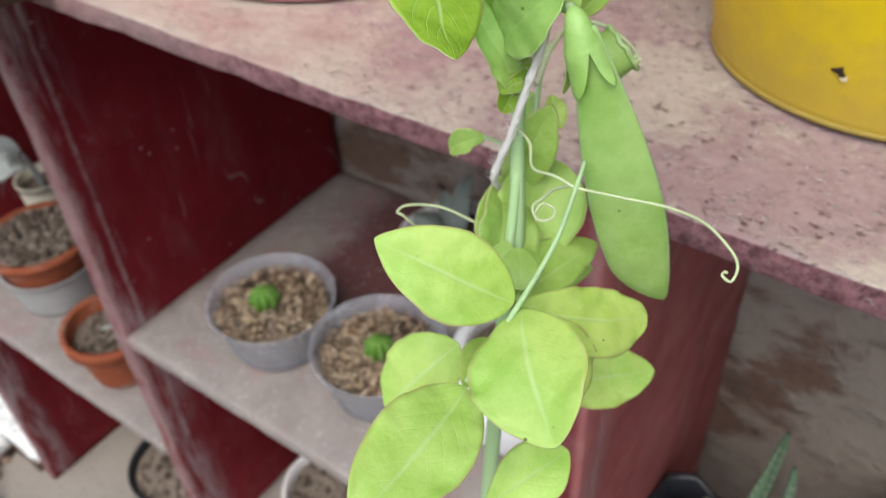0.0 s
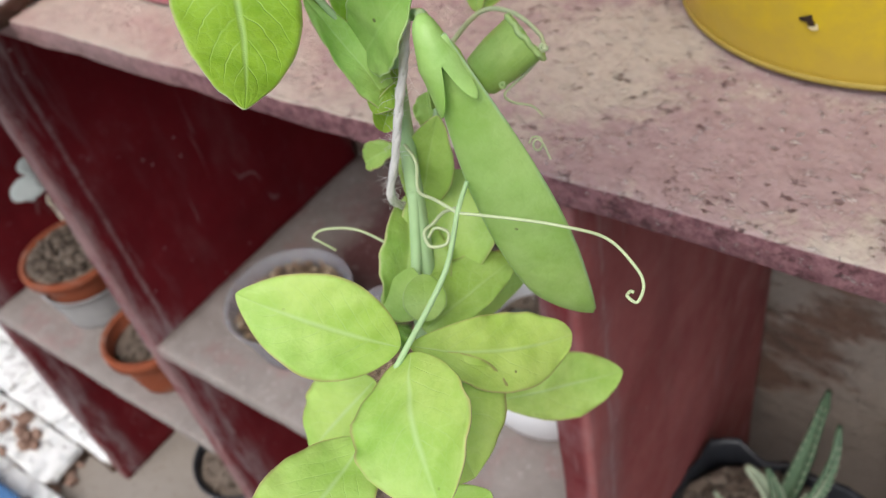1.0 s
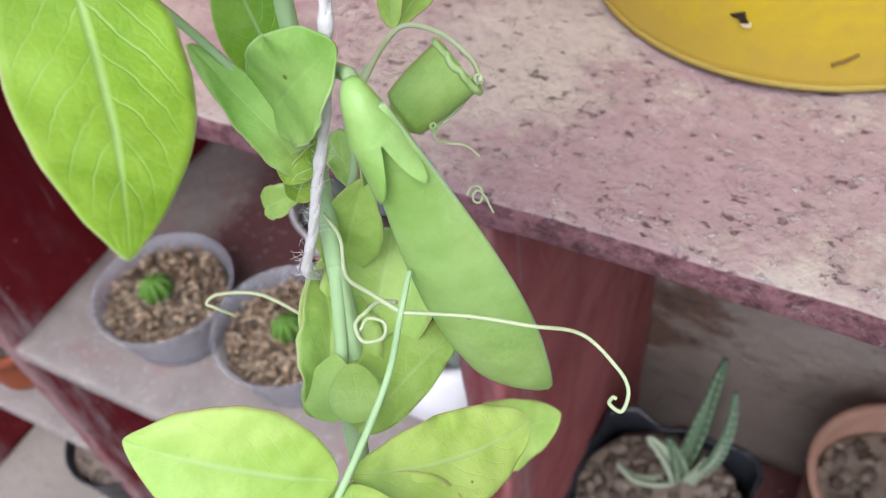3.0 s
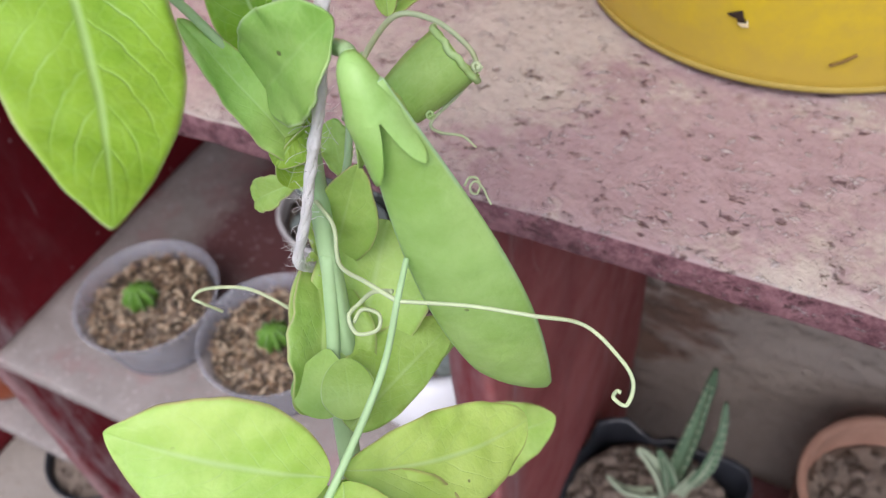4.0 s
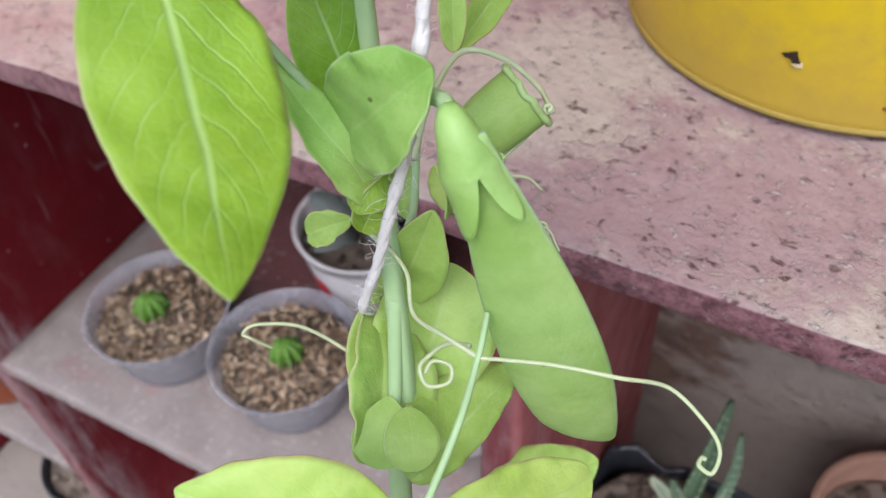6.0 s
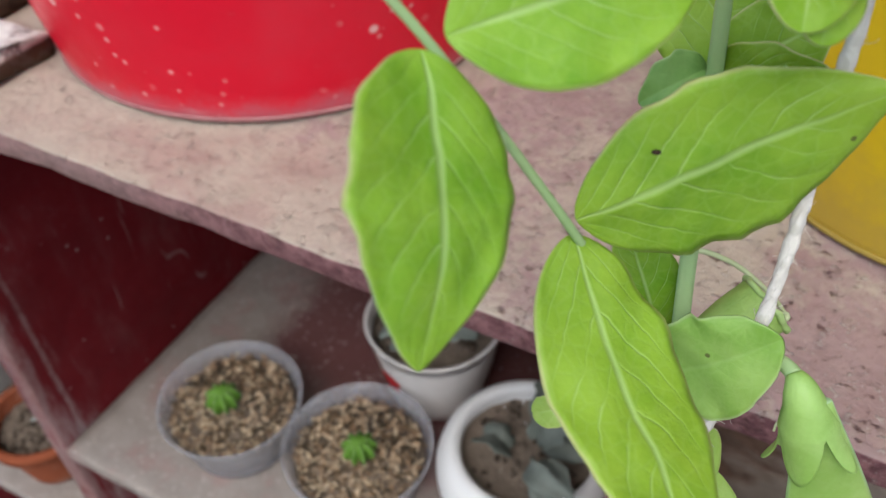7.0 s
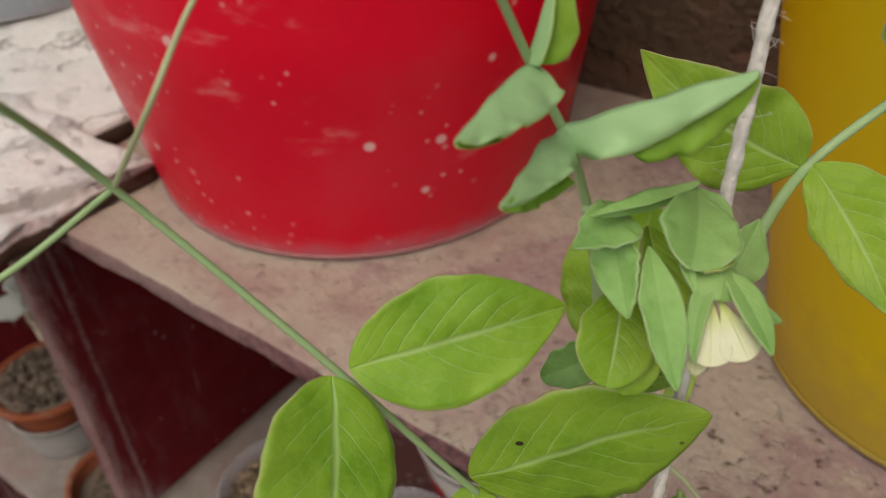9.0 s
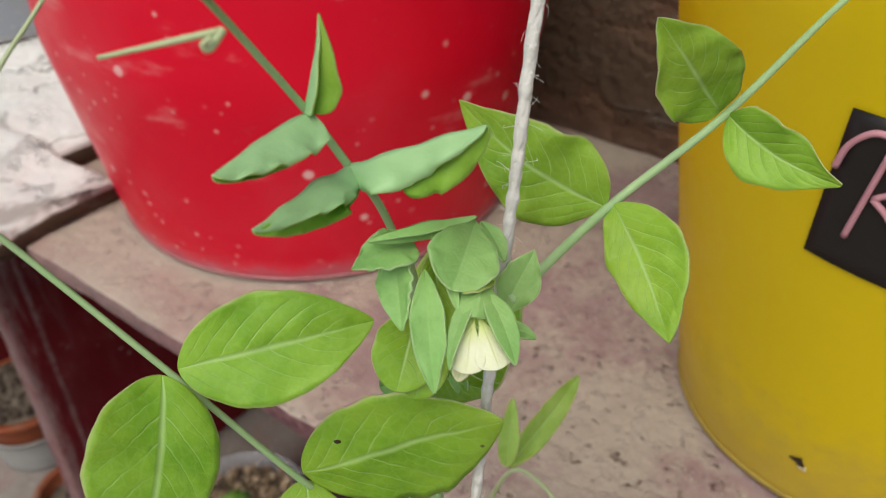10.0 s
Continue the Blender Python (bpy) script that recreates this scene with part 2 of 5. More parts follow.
def ground_material():
    n = Net("cement_ground", 0.92, 0.15)
    c = n.mix(n.noise(3, 7, 0.65), (0.205, 0.172, 0.143), (0.36, 0.322, 0.280))
    c = n.mix(n.math("MULTIPLY", n.step(n.noise(60, 4), 0.55, 0.7), 0.5), c, (0.17, 0.13, 0.105))
    n.bump(n.math("ADD", n.noise(40, 6, 0.7), n.noise(5, 3)), 0.5, 0.006)
    return n.colour(c)


def plastic(name, a, b, rough=0.35, splash=0.0, dirt=(0.35, 0.27, 0.22), low=0.382, band=0.012, spec=0.5):
    """Moulded plastic: faint tone changes, a dusty foot (on YELLOW also painted shade) and, if asked, dried white
    splashes.
    """
    n = Net(name, rough, spec)
    z = n.split()[2]
    c = n.mix(n.noise(6, 5, 0.6), a, b)
    foot = n.math("ADD", z, n.math("MULTIPLY", n.math("SUBTRACT", n.noise(45, 6, 0.75), 0.5), band * 2.2))
    c = n.mix(n.math("MULTIPLY", n.step(foot, low + band * 1.6, low), 0.75), c, dirt)
    if splash:
        haze = n.math("MULTIPLY", n.step(n.noise(5, 5, 0.65), 0.50, 0.76), 0.13)
        c = n.mix(haze, c, (0.60, 0.13, 0.17))
        big = n.math("MULTIPLY", n.step(n.cells(36), 0.17, 0.09), n.step(n.noise(9, 2), 0.44, 0.54))
        small = n.math("MULTIPLY", n.step(n.cells(90), 0.22, 0.10), n.step(n.noise(13, 2), 0.50, 0.60))
        smear = n.math("MULTIPLY", n.step(n.noise(14, 5, 0.6, n.stretch(1, 1, 2.5)), 0.58, 0.74), 0.35)
        c = n.mix(n.math("MULTIPLY", n.math("MAXIMUM", n.math("MAXIMUM", big, n.math("MULTIPLY", small, 0.6)), smear), splash), c, (0.80, 0.66, 0.64))
    n.put(n.b.inputs["Roughness"], n.step(n.noise(25, 5), 0.3, 0.7, rough - 0.05, rough + 0.18))
    n.bump(n.noise(180, 3), 0.10, 0.001)
    return n.colour(c)


def terracotta_material():
    n = Net("terracotta", 0.8, 0.2)
    c = n.mix(n.noise(25, 6, 0.65), (0.20, 0.048, 0.020), (0.31, 0.090, 0.040))
    c = n.mix(n.math("MULTIPLY", n.step(n.noise(14, 6, 0.7), 0.48, 0.70), 0.50), c, (0.36, 0.25, 0.20))
    n.bump(n.noise(120, 5), 0.3, 0.001)
    return n.colour(c)


def soil_material():
    n = Net("soil", 0.95, 0.1)
    c = n.mix(n.noise(110, 6, 0.7), (0.028, 0.020, 0.016), (0.190, 0.145, 0.112))
    c = n.mix(n.step(n.cells(150), 0.24, 0.12), c, (0.30, 0.24, 0.19))
    c = n.mix(n.step(n.per_island(), 0.25, 1.0, 0.0, 0.62), c, (0.40, 0.325, 0.260))
    n.bump(n.noise(150, 6, 0.75), 1.0, 0.006)
    return n.colour(c)


def chip_material():
    n = Net("rice_husk_chips", 0.85, 0.2)
    r = n.per_island()
    c = n.mix(n.step(r, 0.22, 0.55), (0.055, 0.042, 0.025), (0.33, 0.21, 0.125))
    c = n.mix(n.step(r, 0.60, 0.92), c, (0.74, 0.59, 0.41))
    n.bump(n.noise(400, 3), 0.3, 0.001)
    return n.colour(c)


def clear_plastic():
    """Thin cloudy tub plastic, dusty with use."""
    n = Net("clear_plastic", 0.25, 0.5)
    n.put(n.b.inputs["Base Color"], n.mix(n.noise(30, 5), (0.36, 0.355, 0.385), (0.52, 0.515, 0.55)))
    mixer = n.t.nodes.new("ShaderNodeMixShader")
    clear = n.t.nodes.new("ShaderNodeBsdfTransparent")
    n.put(mixer.inputs[0], n.step(n.noise(16, 6, 0.65), 0.35, 0.75, 0.26, 0.55))
    n.put(mixer.inputs[1], clear.outputs[0])
    n.put(mixer.inputs[2], n.b.outputs[0])
    n.put(n.t.nodes["Material Output"].inputs[0], mixer.outputs[0])
    return n.mat


def plain(name, a, b, rough=0.6, scale=60.0, bump=0.2, spec=0.3):
    n = Net(name, rough, spec)
    n.bump(n.noise(scale * 2, 5, 0.65), bump, 0.001)
    return n.colour(n.mix(n.noise(scale, 5, 0.65), a, b))


def leaf_material(name, dark, light, vein, rough=0.45, through=0.35, rim=(0.62, 0.60, 0.30), side_veins=0.75, rib_strength=1.0, under=None, rim_at=0.94, throat=None):
    """A living leaf: midrib and side veins along the leaf's own length, mottling, light passing through the blade."""
    n = Net(name, rough - 0.05, 0.42)
    uv = n.t.nodes.new("ShaderNodeTexCoord").outputs["UV"]
    u, v, _ = n.split(uv)
    below = n.step(u, 1.4, 1.6)  # the blade's underside lies two units on in its map
    u = n.math("SUBTRACT", u, n.math("MULTIPLY", below, 2.0))
    side = n.math("ABSOLUTE", n.math("SUBTRACT", n.math("MULTIPLY", v, 2.0), 1.0))
    wob = n.math("MULTIPLY", n.math("SUBTRACT", n.noise(70, 3), 0.5), 0.85)
    # side veins leave the midrib at a slant
    lane = n.math("ADD", n.math("SUBTRACT", n.math("MULTIPLY", u, 7.5), n.math("MULTIPLY", n.math("POWER", side, 1.2), 2.7)), wob)
    lane = n.math("ABSOLUTE", n.math("SUBTRACT", n.math("FRACT", lane), 0.5))
    branch = n.math("MULTIPLY", n.step(lane, 0.080, 0.0), n.step(side, 1.0, 0.45, 0.05 * side_veins, side_veins))
    branch = n.math("MULTIPLY", n.math("MULTIPLY", branch, n.step(u, 0.92, 0.74)), n.step(n.noise(70, 3), 0.32, 0.62, 0.20, 1.0))
    rib = n.math("MULTIPLY", n.step(side, 0.085, 0.0), n.step(u, 1.0, 0.55, 0.35 * rib_strength, rib_strength))
    net = n.step(n.cells(260, "DISTANCE_TO_EDGE"), 0.14, 0.0)
    lines = n.math("MAXIMUM", n.math("MAXIMUM", rib, branch), n.math("MULTIPLY", net, 0.10))
    lines = n.math("MULTIPLY", lines, n.step(below, 0.0, 1.0, 1.0, 0.25))
    c = n.mix(n.step(n.noise(60, 6, 0.65), 0.30, 0.70), dark, light)
    c = n.mix(n.math("MULTIPLY", n.step(n.noise(26, 4), 0.45, 0.70), 0.55), c, light)
    tone = n.t.nodes.new("ShaderNodeHueSaturation")
    n.put(tone.inputs["Value"], n.step(n.per_object(), 0.0, 1.0, 0.94, 1.08))
    n.put(tone.inputs["Hue"], n.step(n.noise(11, 2), 0.3, 0.7, 0.49, 0.512))
    n.put(tone.inputs["Color"], c)
    c = n.mix(n.math("MULTIPLY", lines, 0.58), tone.outputs[0], vein)
    if under:
        c = n.mix(n.math("MULTIPLY", below, 0.9), c, n.mix(n.noise(55, 5, 0.6), tuple(0.86 * k for k in under), tuple(min(1.0, 1.1 * k) for k in under)))
    if throat:
        c = n.mix(n.step(u, 0.70, 0.15, 0.0, 0.85), c, throat)  # the petal's own greenish foot
    edge = n.math("MULTIPLY", n.step(side, rim_at, 0.995), n.step(n.noise(40, 3), 0.30, 0.60, 0.15, 0.70))
    c = n.mix(edge, c, rim)
    spot = n.math("MULTIPLY", n.step(n.cells(75), 0.055, 0.035), n.step(n.noise(30, 1), 0.55, 0.6))
    c = n.mix(n.math("MULTIPLY", spot, 0.8), c, (0.10, 0.09, 0.03))
    n.put(n.b.inputs["Base Color"], c)
    quilt = n.math("MULTIPLY", n.math("MULTIPLY", n.step(lane, 0.0, 0.40), n.step(side, 1.0, 0.5)), n.step(n.noise(45, 2), 0.35, 0.65, 0.05 * side_veins, 0.45 * side_veins))  # the blade swells between its veins
    quilt = n.math("MULTIPLY", quilt, n.step(below, 0.0, 1.0, 1.0, 0.12))
    nor = n.bump(n.math("SUBTRACT", n.math("ADD", n.math("MULTIPLY", n.noise(150, 5, 0.65), 0.9), n.math("ADD", n.math("MULTIPLY", n.noise(50, 2), 1.2), quilt)), n.math("MULTIPLY", lines, 0.6)), 0.45, 0.0009)
    glow = n.t.nodes.new("ShaderNodeBsdfTranslucent")
    n.put(glow.inputs[0], c)
    n.put(glow.inputs[1], nor)
    mixer = n.t.nodes.new("ShaderNodeMixShader")
    n.put(mixer.inputs[0], n.step(below, 0.0, 1.0, through, through * 0.45))
    n.put(mixer.inputs[1], n.b.outputs[0])
    n.put(mixer.inputs[2], glow.outputs[0])
    n.put(n.t.nodes["Material Output"].inputs[0], mixer.outputs[0])
    return n.mat


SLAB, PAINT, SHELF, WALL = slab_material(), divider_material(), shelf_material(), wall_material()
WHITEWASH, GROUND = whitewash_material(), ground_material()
RED = plastic("red_plastic", (0.63, 0.0010, 0.018), (0.72, 0.002, 0.031), 0.34, 0.66, (0.44, 0.15, 0.19), band=0.015, spec=0.27)
# broad foot band: grime, and dimmer light low down put into the colour
YELLOW = plastic("yellow_plastic", (0.62, 0.455, 0.004), (0.72, 0.53, 0.009), 0.42, 0.0, (0.46, 0.32, 0.06), band=0.055, spec=0.25)
GREYPLASTIC = plastic("grey_plastic", (0.27, 0.31, 0.35), (0.36, 0.40, 0.44), 0.45, 0.4, low=0.40)
BLACKPLASTIC = plain("black_plastic", (0.010, 0.011, 0.014), (0.028, 0.030, 0.036), 0.38, 40, 0.3, 0.5)
WHITEPOT = plain("white_glazed_plastic", (0.74, 0.74, 0.75), (0.82, 0.82, 0.82), 0.32, 20, 0.05, 0.5)
OLDWHITE = plain("dusty_white_plastic", (0.24, 0.235, 0.225), (0.44, 0.43, 0.415), 0.6, 25, 0.2)
REDPAINT = plain("red_print", (0.55, 0.015, 0.025), (0.62, 0.03, 0.04), 0.4)
PINKPRINT = plain("pale_pink_print", (0.62, 0.36, 0.31), (0.70, 0.46, 0.40), 0.45)
TERRA, SOIL, CHIPS, CLEAR = terracotta_material(), soil_material(), chip_material(), clear_plastic()
CLAY = plain("brown_clay", (0.23, 0.115, 0.075), (0.38, 0.235, 0.170), 0.8, 40, 0.4)
CACTUS = plain("cactus_skin", (0.055, 0.135, 0.014), (0.17, 0.33, 0.045), 0.55, 90, 0.3)
ALOE = plain("aloe_skin", (0.040, 0.085, 0.045), (0.15, 0.22, 0.13), 0.5, 70, 0.2)
ALOE_PALE = plain("pale_aloe_skin", (0.22, 0.28, 0.18), (0.40, 0.44, 0.32), 0.55, 70, 0.2)
DRY = plain("dried_leaf", (0.34, 0.37, 0.35), (0.52, 0.55, 0.52), 0.85, 50, 0.5)
WITHERED = plain("withered_leaf", (0.10, 0.12, 0.105), (0.27, 0.30, 0.27), 0.8, 50, 0.5)
GREYPINK = plain("faded_print", (0.60, 0.56, 0.54), (0.78, 0.75, 0.73), 0.45, 30, 0.1)
SHARD = plain("brick_rubble", (0.15, 0.065, 0.04), (0.42, 0.30, 0.23), 0.9, 30, 0.5)
CREAM = plain("cream_plastic", (0.60, 0.55, 0.42), (0.74, 0.70, 0.57), 0.55, 30, 0.2)
BLUECLOTH = plain("blue_cloth", (0.045, 0.115, 0.25), (0.09, 0.19, 0.36), 0.9, 120, 0.6)
LABELBLACK = plain("black_card", (0.012, 0.010, 0.010), (0.024, 0.021, 0.020), 0.5, 60, 0.2)
PINKCHALK = plain("pink_marker", (0.50, 0.22, 0.27), (0.62, 0.32, 0.36), 0.7, 200, 0.4)
HOLE = plain("dark_cut", (0.020, 0.012, 0.008), (0.05, 0.03, 0.018), 0.9, 80)
COTTON = plain("cotton_string", (0.62, 0.59, 0.55), (0.80, 0.78, 0.74), 0.95, 250, 0.8, 0.1)
PALE = (0.45, 0.65, 0.36)
LEAF_UP = leaf_material("pea_leaf", (0.215, 0.405, 0.020), (0.37, 0.565, 0.055), (0.60, 0.79, 0.34), 0.5, 0.36, side_veins=0.72, rib_strength=1.0, under=PALE)
LEAF_TOP = leaf_material("fresh_pea_leaf", (0.26, 0.50, 0.040), (0.38, 0.62, 0.085), (0.50, 0.70, 0.24), 0.5, 0.34, (0.50, 0.62, 0.20), side_veins=0.16, rib_strength=0.5, under=(0.41, 0.66, 0.335))
LEAF_LOW = leaf_material("yellowing_pea_leaf", (0.46, 0.66, 0.115), (0.64, 0.80, 0.225), (0.66, 0.80, 0.42), 0.5, 0.44, (0.62, 0.50, 0.24), side_veins=0.34, rib_strength=0.85, under=PALE)
LEAF_MID = leaf_material("bright_pea_leaf", (0.32, 0.53, 0.085), (0.46, 0.67, 0.165), (0.68, 0.82, 0.46), 0.5, 0.34, side_veins=0.20, rib_strength=0.4)
LEAF_BLUE = leaf_material("glaucous_pea_leaf", (0.225, 0.44, 0.105), (0.37, 0.61, 0.195), (0.50, 0.69, 0.31), 0.6, 0.28, (0.60, 0.72, 0.42), side_veins=0.12, rib_strength=0.3)
POD = leaf_material("pea_pod_skin", (0.33, 0.54, 0.115), (0.46, 0.67, 0.215), (0.42, 0.62, 0.24), 0.42, 0.36, (0.58, 0.78, 0.55), side_veins=0.0, rib_strength=0.0, rim_at=0.88)
PETAL = leaf_material("cream_petal", (0.82, 0.84, 0.52), (0.90, 0.90, 0.72), (0.66, 0.74, 0.26), 0.6, 0.22, (0.84, 0.82, 0.68), side_veins=0.1, throat=(0.66, 0.76, 0.20))
LEAF_ROLL = leaf_material("rolled_pea_leaf", (0.27, 0.475, 0.072), (0.42, 0.615, 0.155), (0.56, 0.74, 0.33), 0.5, 0.34, (0.60, 0.74, 0.40), side_veins=0.12, rib_strength=0.3)
LEAF_SOFT = leaf_material("soft_pea_leaf", (0.30, 0.50, 0.085), (0.44, 0.64, 0.17), (0.52, 0.72, 0.30), 0.5, 0.34, (0.60, 0.74, 0.40), side_veins=0.0, rib_strength=0.15)
TENDRIL = plain("pea_tendril", (0.38, 0.45, 0.23), (0.52, 0.58, 0.35), 0.5, 90, 0.2)
STEM = plain("pea_stem", (0.28, 0.44, 0.195), (0.41, 0.56, 0.285), 0.5, 90, 0.2)


# ---- builders ----
def thing(name, at, label, category, group=""):
    """An Empty at the thing's base; its parts are built in world metres under it."""
    ob = new(name)
    ob.location = at
    ob.empty_display_size = 0.05
    return tagged(ob, label, category, group)


def part(name, bm, material, parent=None, label="", smooth=True):
    """Links a bmesh as one mesh object, under a thing or a part if one is given."""
    me = bpy.data.meshes.new(name)
    bm.to_mesh(me)
    bm.free()
    me.materials.append(material)
    for p in me.polygons:
        p.use_smooth = smooth
    ob = new(name, me)
    if parent is not None:
        ob.parent = parent
        base = Vector(parent.location) if parent.parent is None else Vector((0, 0, 0))
        if parent.data is not None:
            base = Vector((0, 0, 0))
        ob.matrix_parent_inverse = Matrix.Translation(-base)
    return tagged(ob, label)


def rounded(w0, w1, h0, h1, r, step):
    """Points round a rectangle with rounded corners, no further apart than step."""
    out = []
    corners = (((w1 - r, h0 + r), -90), ((w1 - r, h1 - r), 0), ((w0 + r, h1 - r), 90), ((w0 + r, h0 + r), 180))
    for i, ((cx, cy), a0) in enumerate(corners):
        arc = [(cx + r * math.cos(radians(a0 + a)), cy + r * math.sin(radians(a0 + a))) for a in (0, 45, 90)]
        out += arc
        (nx, ny), na = corners[(i + 1) % 4]
        nxt = (nx + r * math.cos(radians(na)), ny + r * math.sin(radians(na)))
        gap = math.dist(arc[-1], nxt)
        k = max(1, int(gap / step))
        out += [(arc[-1][0] + (nxt[0] - arc[-1][0]) * j / k, arc[-1][1] + (nxt[1] - arc[-1][1]) * j / k) for j in range(1, k)]
    return out


def worn_block(axis, c0, c1, a0, a1, b0, b1, r=0.004, step=0.015, amp=0.0015, scale=30.0, seed=0.0):
    """A stone slab as a rounded section drawn along an axis, its faces and arrises worn uneven."""
    bm = bmesh.new()
    ring = rounded(a0, a1, b0, b1, r, step)
    n = max(2, int((c1 - c0) / step))
    rows = []
    for i in range(n + 1):
        c = c0 + (c1 - c0) * i / n
        row = []
        for a, b in ring:
            p = Vector((c, a, b) if axis == "x" else (a, b, c) if axis == "z" else (a, c, b))
            q = p * scale + Vector((seed, seed * 2, 0))
            p += noise.noise_vector(q) * amp + noise.noise_vector(q * 0.25) * amp * 1.2
            row.append(bm.verts.new(p))
        rows.append(row)
    m = len(ring)
    for i in range(n):
        for j in range(m):
            bm.faces.new((rows[i][j], rows[i][(j + 1) % m], rows[i + 1][(j + 1) % m], rows[i + 1][j]))
    bm.faces.new(rows[0])
    bm.faces.new(rows[-1])
    bmesh.ops.recalc_face_normals(bm, faces=bm.faces)
    return bm


def lathe(profile, centre, segs=64, lean=(0.0, 0.0), wobble=0.0):
    """A body of revolution from (radius, height) pairs about an upright axis."""
    bm = bmesh.new()
    rows = []
    for k, (r, h) in enumerate(profile):
        row = []
        for i in range(segs):
            a = 2 * math.pi * i / segs
            rr = r * (1 + wobble * noise.noise(Vector((math.cos(a), math.sin(a), h * 8))))
            row.append(bm.verts.new((centre[0] + rr * math.cos(a) + lean[0] * h, centre[1] + rr * math.sin(a) + lean[1] * h, centre[2] + h)))
        rows.append(row)
    for k in range(len(rows) - 1):
        for i in range(segs):
            bm.faces.new((rows[k][i], rows[k][(i + 1) % segs], rows[k + 1][(i + 1) % segs], rows[k + 1][i]))
    if profile[0][0] > 0:
        bm.faces.new(list(reversed(rows[0])))
    if profile[-1][0] > 0:
        bm.faces.new(rows[-1])
    return bm


def smooth_path(points, sub=6):
    """Catmull-Rom points through the given ones."""
    p = [Vector(q) for q in points]
    p = [p[0] * 2 - p[1]] + p + [p[-1] * 2 - p[-2]]
    out = []
    for i in range(1, len(p) - 2):
        for k in range(sub):
            t = k / sub
            out.append(0.5 * ((2 * p[i]) + (p[i + 1] - p[i - 1]) * t + (2 * p[i - 1] - 5 * p[i] + 4 * p[i + 1] - p[i + 2]) * t * t
                              + (3 * p[i] - p[i - 1] - 3 * p[i + 1] + p[i + 2]) * t ** 3))
    return out + [p[-2]]


def tube(points, r0, r1, sides=8, sub=6, bm=None, uneven=0.0, ribs=0.0):
    """A round or ribbed stalk along a smooth path, tapering from r0 to r1."""
    bm = bm or bmesh.new()
    path = smooth_path(points, sub)
    side = Vector((0.3, 0.9, 0.2)).normalized()
    rows = []
    for i, p in enumerate(path):
        d = (path[min(i + 1, len(path) - 1)] - path[max(i - 1, 0)]).normalized()
        side = (side - d * side.dot(d)).normalized()
        up = d.cross(side)
        r = r0 + (r1 - r0) * i / (len(path) - 1)
        r *= 1 + uneven * noise.noise(p * 300)
        rows.append([bm.verts.new(p + (side * math.cos(2 * math.pi * k / sides) + up * math.sin(2 * math.pi * k / sides)) * r * (1 + ribs * math.cos(8 * math.pi * k / sides))) for k in range(sides)])
    for a, b in zip(rows, rows[1:]):
        for k in range(sides):
            bm.faces.new((a[k], a[(k + 1) % sides], b[(k + 1) % sides], b[k]))
    bm.faces.new(list(reversed(rows[0])))
    bm.faces.new(rows[-1])
    return bm


